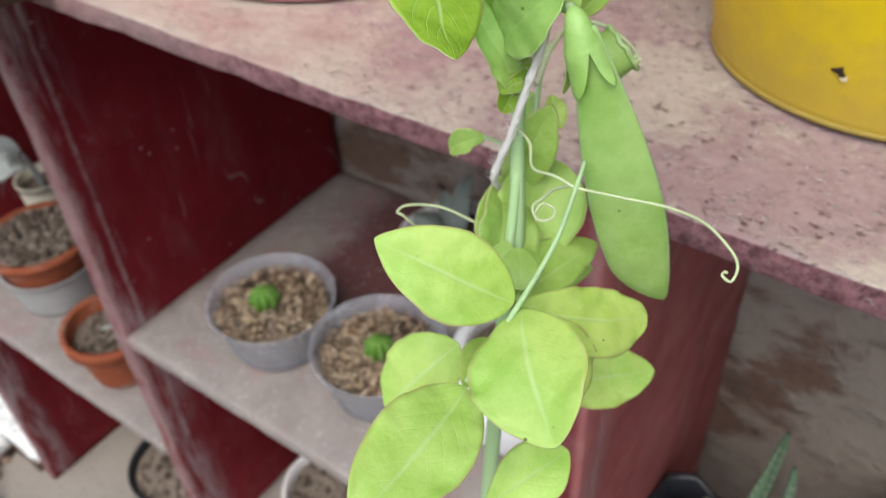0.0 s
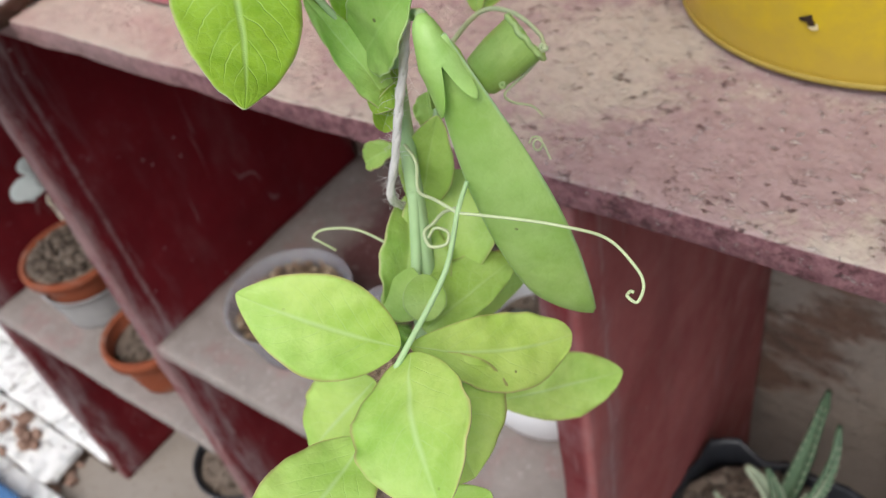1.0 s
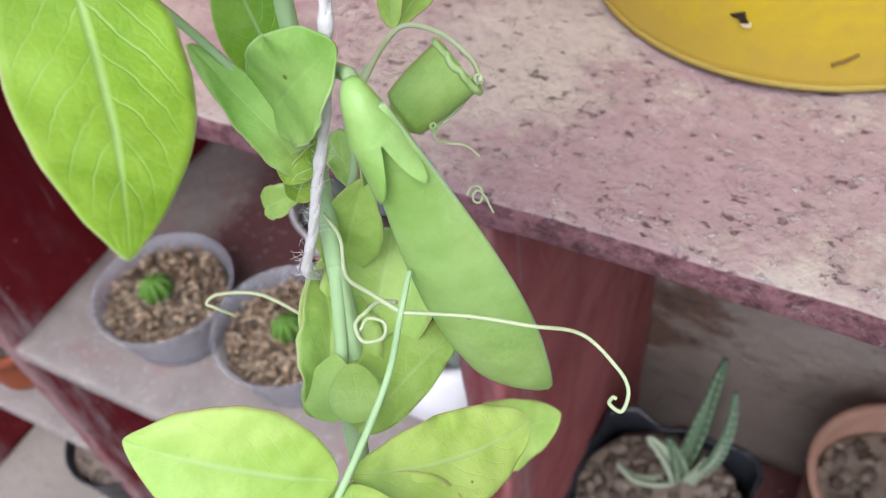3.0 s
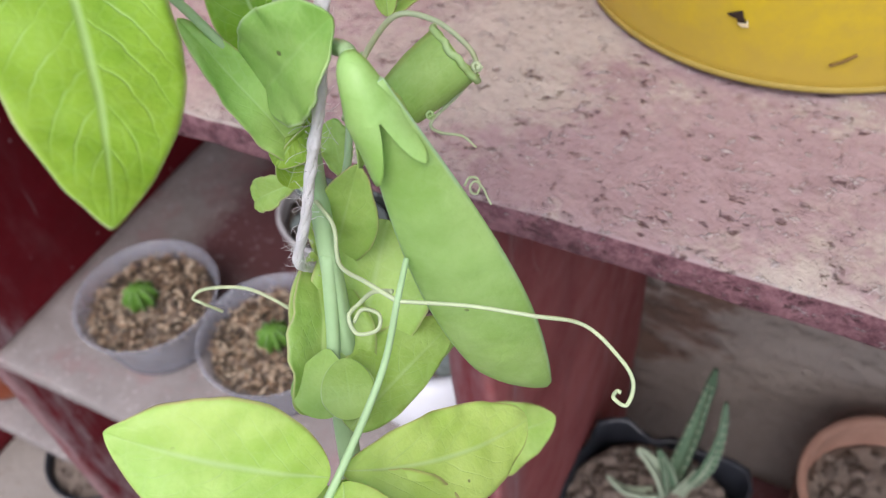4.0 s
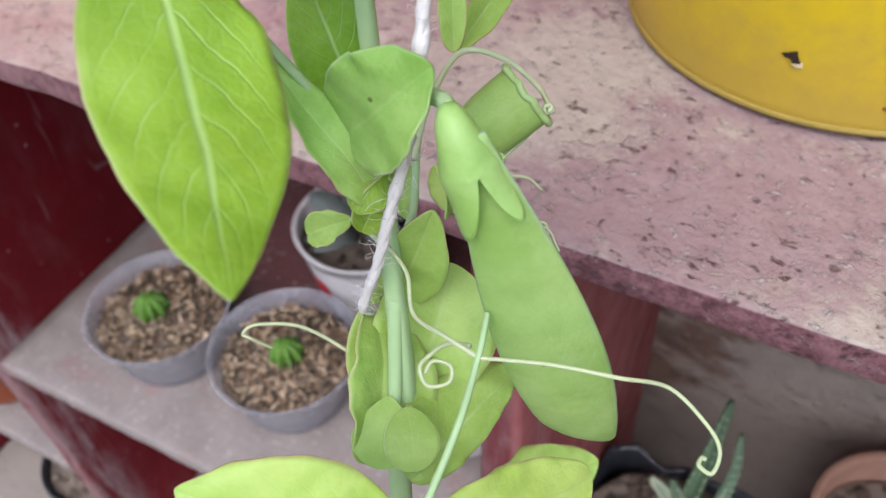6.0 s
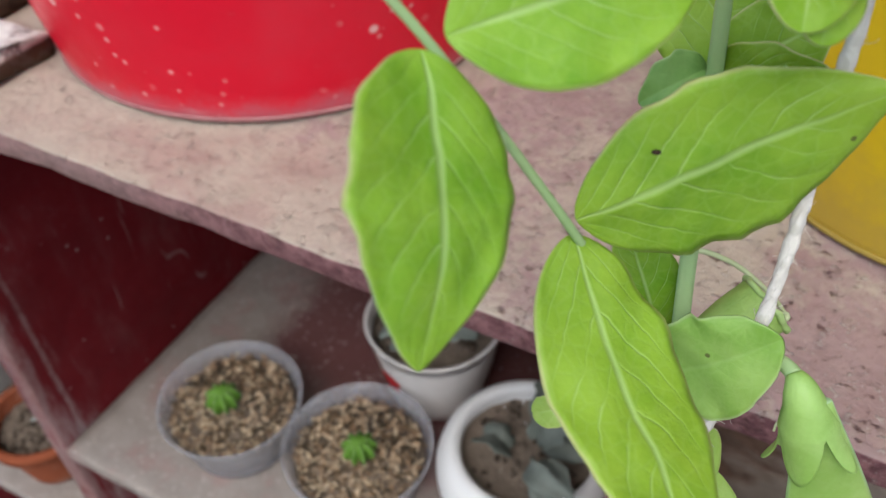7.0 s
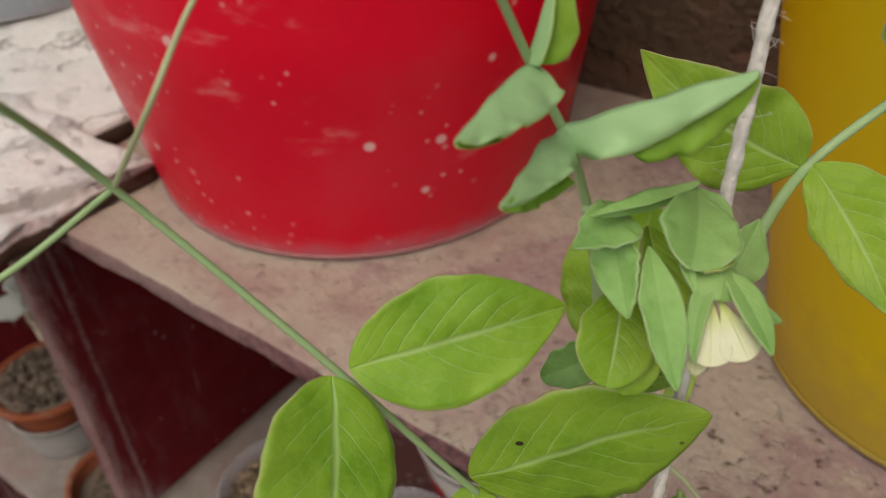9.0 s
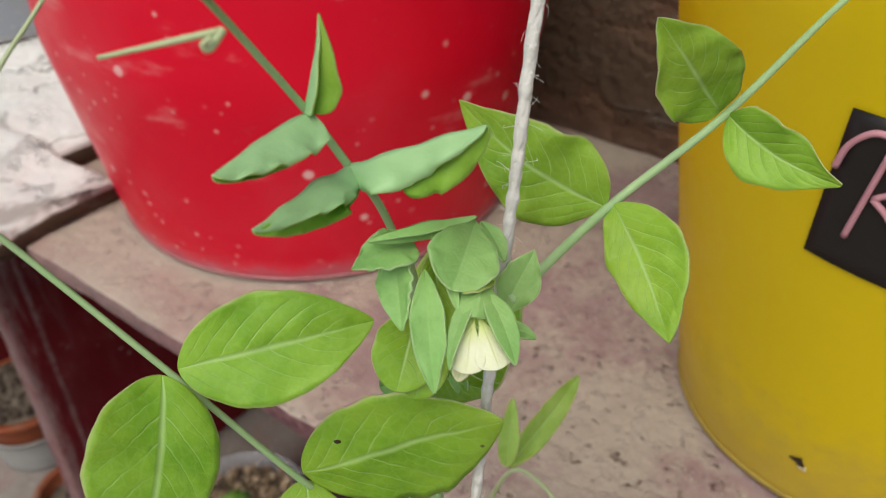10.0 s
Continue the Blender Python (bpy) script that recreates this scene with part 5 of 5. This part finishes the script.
leaflet("leaflet", (-0.0501, 0.2329, 0.6629), (-0.0413, 0.1984, 0.6699), 0.0128, (0.70, -0.07, -0.71), LEAF_TOP, fold=82, bend=-0.02, lop=(0.95, 1.28), lopwide=(0.25, 0.30), lopfold=(0, -10), blunt=0.65, wave=0.06, frill=0.55)
leaflet("leaflet", (-0.0528, 0.2258, 0.6788), (-0.0477, 0.1972, 0.6791), 0.0155, (0.74, -0.04, -0.67), LEAF_TOP, fold=82, bend=-0.02, lop=(1.0, 0.90), lopwide=(0.24, 0.30), lopfold=(0, -8), blunt=0.6, wave=0.06, frill=0.55)
leaflet("leaflet", (-0.0540, 0.2251, 0.6790), (-0.0511, 0.2295, 0.6983), 0.0132, (0.50, -0.55, 0.66), LEAF_TOP, fold=12, bend=0.03, lop=(1.0, 0.62), lopwide=(0.24, 0.12), lopfold=(0, 118), blunt=0.9, wave=0.05, sway=-0.03)
leaflet("stipule", (-0.038, 0.239, 0.626), (-0.033, 0.224, 0.613), 0.0161, (0.47, -0.48, 0.74), LEAF_UP, fold=8, bend=0.08, widest=0.55, wave=0.06, blunt=0.5)
leaflet("stipule", (-0.035, 0.241, 0.623), (-0.030, 0.227, 0.610), 0.0122, (0.44, -0.49, 0.75), LEAF_UP, fold=8, bend=0.08, widest=0.6, wave=0.06, blunt=0.5)
stalk("pedicel", [(-0.033, 0.249, 0.639), (-0.028, 0.245, 0.637), (-0.023, 0.241, 0.635)], 0.0018, 0.003, LEAF_BLUE)
leaflet("stipule", (-0.0301, 0.2515, 0.6480), (-0.0402, 0.2264, 0.6516), 0.0072, (0.58, -0.37, -0.72), LEAF_BLUE, fold=66, bend=-0.05, lop=(0.7, 1.0), widest=0.45, wave=0.05, blunt=0.8)
leaflet("stipule", (-0.0304, 0.2519, 0.6470), (-0.0226, 0.2324, 0.6431), 0.0160, (0.48, -0.44, 0.76), LEAF_BLUE, fold=16, bend=0.10, widest=0.70, blunt=0.55, wave=0.04, frill=0.2)
leaflet("stipule", (-0.0392, 0.2395, 0.6445), (-0.0410, 0.2214, 0.6469), 0.0107, (0.26, -0.64, 0.73), LEAF_BLUE, fold=20, bend=0.06, widest=0.40, blunt=1.0, wave=0.05, lop=(0.9, 1.2), frill=0.4)
leaflet("stipule", (-0.0394, 0.2347, 0.6430), (-0.0300, 0.2240, 0.6335), 0.0095, (0.06, -0.79, 0.61), LEAF_BLUE, fold=22, bend=0.06, widest=0.35, blunt=0.85, wave=0.05, frill=0.4)
leaflet("stipule", (-0.0362, 0.2439, 0.6400), (-0.0243, 0.2278, 0.6294), 0.0107, (0.61, -0.45, 0.65), LEAF_UP, fold=30, bend=0.08, widest=0.55, blunt=0.6, wave=0.04)
leaflet("sepal", (-0.0322, 0.2351, 0.6423), (-0.0170, 0.2184, 0.6267), 0.0078, (0.38, -0.64, 0.66), LEAF_BLUE, fold=20, bend=0.04, widest=0.50, blunt=0.85, frill=0.4)
leaflet("sepal", (-0.0200, 0.2366, 0.6404), (-0.0162, 0.2227, 0.6306), 0.0036, (0.06, -0.79, 0.61), LEAF_BLUE, fold=16, bend=0.03, widest=0.35, blunt=0.8, sway=-0.05)
leaflet("sepal", (-0.0177, 0.2384, 0.6403), (-0.0052, 0.2310, 0.6319), 0.0058, (0.70, -0.35, 0.62), LEAF_BLUE, fold=14, bend=0.03, widest=0.40, blunt=0.8, sway=0.04)
leaflet("sepal", (-0.0201, 0.2396, 0.6419), (-0.0165, 0.2327, 0.6382), 0.0102, (0.42, -0.53, 0.74), LEAF_BLUE, fold=-24, bend=0.10, widest=0.55, blunt=0.5)
leaflet("petal", (-0.0191, 0.2357, 0.6370), (-0.0141, 0.2256, 0.6285), 0.0075, (0.26, -0.71, 0.65), PETAL, fold=-10, bend=0.05, widest=0.80, blunt=0.60, wave=0.05, frill=0.2)
leaflet("petal", (-0.0189, 0.2359, 0.6370), (-0.0087, 0.2304, 0.6292), 0.0085, (0.64, -0.42, 0.64), PETAL, fold=-10, bend=0.05, widest=0.80, blunt=0.60, wave=0.05, frill=0.2)
leaflet("petal", (-0.0183, 0.2317, 0.6268), (-0.0168, 0.2262, 0.6243), 0.0036, (0.37, -0.78, 0.50), PETAL, fold=25, widest=0.7, wave=0.12, frill=0.3)
leaflet("sepal", (-0.0143, 0.2405, 0.6312), (-0.0071, 0.2422, 0.6304), 0.0035, (0.36, -0.30, 0.88), LEAF_BLUE, fold=18, widest=0.35)
leaflet("stipule", (-0.0208, 0.2477, 0.6259), (-0.0199, 0.2611, 0.6378), 0.0106, (0.61, -0.45, 0.65), LEAF_BLUE, fold=14, bend=0.05, widest=0.50, blunt=1.05, lop=(1.0, 0.85), frill=0.3)
leaflet("stipule", (-0.0322, 0.2566, 0.6434), (-0.0220, 0.2515, 0.6394), 0.0045, (0.63, -0.34, 0.70), LEAF_BLUE, fold=24, bend=0.10, widest=0.55, blunt=0.8, wave=0.10)
leaflet("sepal", (-0.0253, 0.2355, 0.6420), (-0.0212, 0.2323, 0.6384), 0.0021, (0.42, -0.53, 0.74), LEAF_BLUE, fold=20, widest=0.3)
leaflet("stipule", (-0.0182, 0.2412, 0.6421), (-0.0207, 0.2335, 0.6427), 0.0032, (0.29, -0.35, 0.89), LEAF_UP, fold=25, wave=0.12, blunt=0.7)
leaflet("stipule", (-0.053, 0.268, 0.573), (-0.052, 0.285, 0.615), 0.0369, (0.13, -0.92, 0.37), LEAF_UP, fold=8, bend=-0.06, widest=0.5, blunt=0.5, frill=0.15)
leaflet("stipule", (-0.053, 0.269, 0.573), (-0.067, 0.283, 0.606), 0.0163, (0.20, -0.88, 0.44), LEAF_UP, fold=8, bend=-0.06, widest=0.55, blunt=0.55, frill=0.15)
leaflet("stipule", (-0.052, 0.266, 0.575), (-0.031, 0.271, 0.593), 0.0199, (-0.11, -0.91, 0.40), LEAF_UP, fold=12, bend=0.05, widest=0.55, wave=0.08, blunt=0.6)
leaflet("stipule", (-0.051, 0.259, 0.583), (-0.061, 0.247, 0.579), 0.0120, (0.42, -0.55, 0.72), LEAF_BLUE, fold=25, bend=0.15, wave=0.1, blunt=0.55)
leaflet("stipule", (-0.052, 0.261, 0.580), (-0.028, 0.257, 0.589), 0.0127, (-0.31, -0.83, 0.47), LEAF_UP, fold=25, bend=0.12, wave=0.12)
leaflet("stipule", (-0.042, 0.261, 0.588), (-0.035, 0.254, 0.585), 0.0065, (-0.20, -0.63, 0.75), LEAF_BLUE, fold=30, bend=0.1)
leaflet("stipule", (-0.0416, 0.2347, 0.5155), (-0.0205, 0.2356, 0.5380), 0.0249, (0.07, -0.82, 0.57), LEAF_ROLL, fold=15, bend=0.06, widest=0.38, blunt=0.5, sway=-0.013, frill=0.2)
leaflet("stipule", (-0.0352, 0.2336, 0.4978), (-0.0577, 0.2314, 0.5320), 0.0119, (0.55, -0.37, 0.75), LEAF_MID, fold=16, bend=0.05, widest=0.40, blunt=0.6, frill=0.3)
leaflet("stipule", (-0.0354, 0.2423, 0.5062), (-0.0385, 0.2279, 0.4989), 0.0108, (0.36, -0.39, 0.85), LEAF_UP, fold=10, bend=0.08, widest=0.60, blunt=0.65, frill=0.5)
leaflet("stipule", (-0.048, 0.250, 0.509), (-0.063, 0.255, 0.541), 0.0189, (0.51, -0.79, 0.35), LEAF_UP, fold=12, bend=0.1)
leaflet("stipule", (-0.040, 0.231, 0.489), (-0.034, 0.237, 0.505), 0.0093, (0.40, -0.89, 0.22), LEAF_UP, fold=35)
stalk("peduncle", [(-0.043, 0.246, 0.515), (-0.030, 0.2415, 0.525), (-0.0195, 0.2362, 0.5305), (-0.0155, 0.2326, 0.5318)], 0.0016, 0.0019, STEM)
part("leaflet", calyx_mesh([(-0.0398, 0.2804, 0.4761), (-0.0380, 0.2828, 0.4772), (-0.0326, 0.2889, 0.4823), (-0.0268, 0.2954, 0.4875)], (0.0035, 0.0080, 0.0092, 0.0094), (0.33, -0.58, 0.74), [(60, 90, 0.0015, 0.1), (200, 70, 0.0020, 0.2), (300, 50, 0.001, 0.2)], 1.0, 0.8), LEAF_SOFT, pea, "leaflet rolled into a cup with a curled pale margin")
cup_axis = Vector((0.58, 0.65, 0.52)).normalized()
cup_near = Vector((0.33, -0.58, 0.74)).cross(cup_axis).normalized()
cup_side = cup_axis.cross(cup_near)
stalk("curled_margin", [Vector((-0.0265, 0.2957, 0.4878)) + cup_axis * (0.0012 * noise.noise(Vector((a * 0.05, 0, 3)))) + (cup_near * math.cos(radians(a)) + cup_side * (0.8 * math.sin(radians(a)))) * (0.0096 + 0.0016 * noise.noise(Vector((a * 0.04, 2, 0)))) for a in range(-60, 205, 12)], 0.0009, 0.0011, LEAF_ROLL)
stalk("tendril", [(-0.047, 0.267, 0.480), (-0.051, 0.285, 0.486), (-0.054, 0.310, 0.485), (-0.041, 0.311, 0.486), (-0.027, 0.305, 0.484), (-0.020, 0.297, 0.484), (-0.021, 0.298, 0.483), (-0.021, 0.295, 0.482), (-0.026, 0.295, 0.482)], 0.0011, 0.0005, TENDRIL)
stalk("tendril", [(-0.021, 0.298, 0.481), (-0.025, 0.291, 0.476), (-0.029, 0.283, 0.472), (-0.027, 0.284, 0.468), (-0.022, 0.288, 0.465), (-0.018, 0.289, 0.461)], 0.0007, 0.0003, TENDRIL)
stalk("tendril", [(-0.0131, 0.2707, 0.4634), (-0.0129, 0.2734, 0.4641), (-0.0113, 0.2750, 0.4632), (-0.0098, 0.2739, 0.4617), (-0.0096, 0.2714, 0.4610), (-0.0108, 0.2703, 0.4620), (-0.0113, 0.2708, 0.4640), (-0.0103, 0.2723, 0.4647), (-0.0083, 0.2726, 0.4627), (-0.0068, 0.2720, 0.4602), (-0.0051, 0.2710, 0.4586)], 0.0004, 0.0003, TENDRIL)
stalk("tendril", [(-0.029, 0.292, 0.490), (-0.027, 0.290, 0.489), (-0.027, 0.289, 0.488), (-0.029, 0.290, 0.489), (-0.029, 0.292, 0.489)], 0.0007, 0.0006, TENDRIL)
stalk("curled_margin", [(-0.0194, 0.2981, 0.4837), (-0.0197, 0.2969, 0.4831), (-0.0207, 0.2963, 0.4832), (-0.0215, 0.2966, 0.4840), (-0.0212, 0.2974, 0.4847), (-0.0203, 0.2977, 0.4848), (-0.0196, 0.2973, 0.4844), (-0.0196, 0.2965, 0.4839), (-0.0202, 0.2960, 0.4840)], 0.0007, 0.0005, TENDRIL)
stalk("curled_margin", [(-0.0256, 0.2795, 0.4785), (-0.0258, 0.2786, 0.4780), (-0.0266, 0.2780, 0.4782), (-0.0272, 0.2783, 0.4789), (-0.0270, 0.2789, 0.4794), (-0.0263, 0.2792, 0.4795), (-0.0257, 0.2788, 0.4792), (-0.0257, 0.2782, 0.4789), (-0.0262, 0.2778, 0.4790)], 0.0005, 0.0004, LEAF_ROLL)
stalk("petiole", [(-0.0385, 0.2421, 0.4696), (-0.0419, 0.2563, 0.4715), (-0.0462, 0.2662, 0.4745), (-0.0504, 0.2754, 0.4783), (-0.0541, 0.2857, 0.4827), (-0.0547, 0.2915, 0.4835)], 0.0013, 0.0010, STEM)
leaflet("stipule", (-0.0479, 0.2626, 0.4603), (-0.0582, 0.2749, 0.4706), 0.0108, (0.12, -0.59, 0.80), LEAF_SOFT, fold=22, bend=0.08, widest=0.62, blunt=0.55, wave=0.10, frill=0.6)
leaflet("stipule", (-0.0461, 0.2764, 0.4704), (-0.0364, 0.2686, 0.4625), 0.0081, (0.39, -0.47, 0.79), LEAF_LOW, fold=10, bend=0.08, widest=0.5, blunt=0.7, frill=0.4)
leaflet("leaflet", (-0.0576, 0.3120, 0.4830), (-0.0640, 0.3250, 0.5070), 0.0090, (0.33, -0.58, 0.74), LEAF_LOW, fold=30, bend=0.05, widest=0.4)
leaflet("leaflet", (-0.0570, 0.3125, 0.4830), (-0.0560, 0.3660, 0.4920), 0.0120, (0.50, -0.17, 0.85), LEAF_LOW, fold=30, bend=0.05, widest=0.4)
stalk("petiole", [(-0.0395, 0.2430, 0.4690), (-0.0550, 0.2560, 0.4560), (-0.0705, 0.2652, 0.4488)], 0.0009, 0.0007, STEM)
leaflet("leaflet", (-0.0700, 0.2650, 0.4490), (-0.0850, 0.2600, 0.4400), 0.0120, (0.45, -0.45, 0.77), LEAF_MID, fold=30, bend=0.12, widest=0.5, blunt=0.55, frill=0.3)
leaflet("stipule", (-0.0288, 0.2046, 0.4310), (-0.0466, 0.2371, 0.4515), 0.0217, (0.66, 0.01, 0.76), LEAF_MID, fold=20, bend=0.118, widest=0.40, blunt=0.52, sway=-0.027, lop=(1.35, 1.0), frill=0.2)
leaflet("stipule", (-0.0294, 0.2170, 0.4456), (-0.0241, 0.2018, 0.4366), 0.0164, (0.06, -0.57, 0.82), LEAF_SOFT, fold=3, bend=0.07, widest=0.62, blunt=0.48)
leaflet("stipule", (-0.0238, 0.2163, 0.4453), (-0.0154, 0.2042, 0.4386), 0.0139, (0.45, -0.38, 0.80), LEAF_SOFT, fold=1, bend=0.12, widest=0.56, blunt=0.45)
leaflet("stipule", (-0.0343, 0.2159, 0.4171), (-0.0111, 0.2546, 0.4116), 0.0397, (0.59, -0.64, 0.50), LEAF_MID, fold=-6, bend=-0.029, widest=0.36, blunt=0.77, sway=-0.019, lop=(0.61, 0.94), frill=0.2)
leaflet("stipule", (-0.017, 0.204, 0.433), (-0.007, 0.247, 0.433), 0.0259, (0.43, -0.10, 0.90), LEAF_MID, fold=-4, bend=0.03, widest=0.40, blunt=0.6, frill=0.25, lop=(0.55, 1.1))
leaflet("leaflet", (-0.029, 0.225, 0.426), (-0.030, 0.255, 0.458), 0.0344, (0.41, -0.66, 0.64), LEAF_MID, fold=10, bend=0.08, widest=0.58, blunt=0.55)
leaflet("leaflet", (-0.044, 0.243, 0.444), (-0.028, 0.244, 0.489), 0.0188, (0.29, -0.95, -0.09), LEAF_MID, fold=15, bend=0.05, widest=0.55)
leaflet("leaflet", (-0.039, 0.223, 0.425), (-0.048, 0.247, 0.450), 0.0197, (0.47, -0.55, 0.69), LEAF_MID, fold=15)
stalk("rachis", [(-0.006, 0.157, 0.442), (-0.003, 0.182, 0.456), (-0.003, 0.205, 0.466), (-0.002, 0.215, 0.482), (-0.004, 0.224, 0.486)], 0.0011, 0.0007, STEM)
stalk("tendril", [(-0.002, 0.215, 0.482), (-0.011, 0.217, 0.482), (-0.022, 0.222, 0.478), (-0.028, 0.230, 0.481), (-0.036, 0.235, 0.482)], 0.0006, 0.0005, TENDRIL)
stalk("tendril", [(-0.002, 0.215, 0.482), (0.012, 0.222, 0.479), (0.026, 0.225, 0.479), (0.036, 0.232, 0.472), (0.046, 0.229, 0.468), (0.050, 0.226, 0.465), (0.050, 0.222, 0.462), (0.047, 0.222, 0.463), (0.047, 0.224, 0.463), (0.048, 0.224, 0.463)], 0.0005, 0.0005, TENDRIL)
stalk("tendril", [(-0.037, 0.225, 0.437), (-0.050, 0.230, 0.435), (-0.070, 0.233, 0.433), (-0.084, 0.229, 0.431), (-0.088, 0.226, 0.428), (-0.085, 0.226, 0.427), (-0.081, 0.229, 0.421)], 0.0006, 0.0005, TENDRIL)
stalk("tendril", [(-0.006, 0.219, 0.479), (-0.013, 0.221, 0.473), (-0.017, 0.220, 0.468), (-0.018, 0.216, 0.467), (-0.015, 0.214, 0.464), (-0.011, 0.217, 0.464), (-0.012, 0.220, 0.466), (-0.016, 0.219, 0.467), (-0.017, 0.216, 0.465)], 0.0006, 0.0005, TENDRIL)
leaflet("leaflet", (-0.0045, 0.1815, 0.4569), (-0.0426, 0.1624, 0.4804), 0.0290, (0.70, -0.34, 0.63), LEAF_LOW, fold=10, bend=0.083, widest=0.45, blunt=0.73, sway=0.023, frill=0.2)
leaflet("leaflet", (-0.0020, 0.1825, 0.4545), (0.0297, 0.1493, 0.4447), 0.0369, (0.06, -0.58, 0.81), LEAF_LOW, fold=7, bend=0.079, widest=0.50, blunt=0.71, sway=-0.022, lop=(1.04, 0.96), frill=0.2)
leaflet("leaflet", (-0.0043, 0.1848, 0.4539), (0.0226, 0.2298, 0.4248), 0.0262, (0.50, -0.24, 0.83), LEAF_LOW, fold=3, bend=0.012, widest=0.56, blunt=0.64, sway=-0.062, lop=(1.0, 0.9), frill=0.2)
leaflet("leaflet", (-0.0049, 0.1830, 0.4500), (0.0186, 0.1750, 0.4137), 0.0440, (0.59, -0.10, 0.80), LEAF_LOW, fold=8, bend=0.04, widest=0.49, blunt=0.75, frill=0.2)
leaflet("leaflet", (-0.0261, 0.2376, 0.3445), (0.0125, 0.2833, 0.3355), 0.0281, (0.53, -0.49, 0.69), LEAF_LOW, fold=5, bend=0.035, widest=0.55, blunt=0.75, frill=0.4)
leaflet("leaflet", (-0.0087, 0.1606, 0.4339), (-0.0081, 0.1041, 0.4331), 0.0325, (0.22, -0.12, 0.97), LEAF_LOW, fold=8, bend=0.032, widest=0.48, blunt=0.54, sway=0.025, frill=0.2)
leaflet("leaflet", (-0.0326, 0.1890, 0.4144), (-0.0505, 0.1649, 0.3880), 0.0323, (0.25, -0.16, 0.95), LEAF_LOW, fold=4, bend=0.046, widest=0.49, blunt=0.63, frill=0.2)
leaflet("leaflet", (0.005, 0.148, 0.392), (0.021, 0.177, 0.404), 0.0219, (0.27, -0.48, 0.84), LEAF_LOW, fold=12, widest=0.6)
leaflet("leaflet", (-0.022, 0.193, 0.420), (-0.018, 0.172, 0.416), 0.0122, (0.32, -0.11, 0.94), LEAF_LOW, fold=12)
# a tiny dark ellipsoid stands for the insect on a leaf
bm = bmesh.new()
bmesh.ops.create_icosphere(bm, subdivisions=2, radius=1.0, matrix=Matrix.LocRotScale((-0.0496, 0.2184, 0.5896), Euler((0.4, 0.2, 0.7)), (0.0010, 0.0005, 0.0005)))
part("insect_speck", bm, HOLE, pea, "tiny dark insect on a leaf")
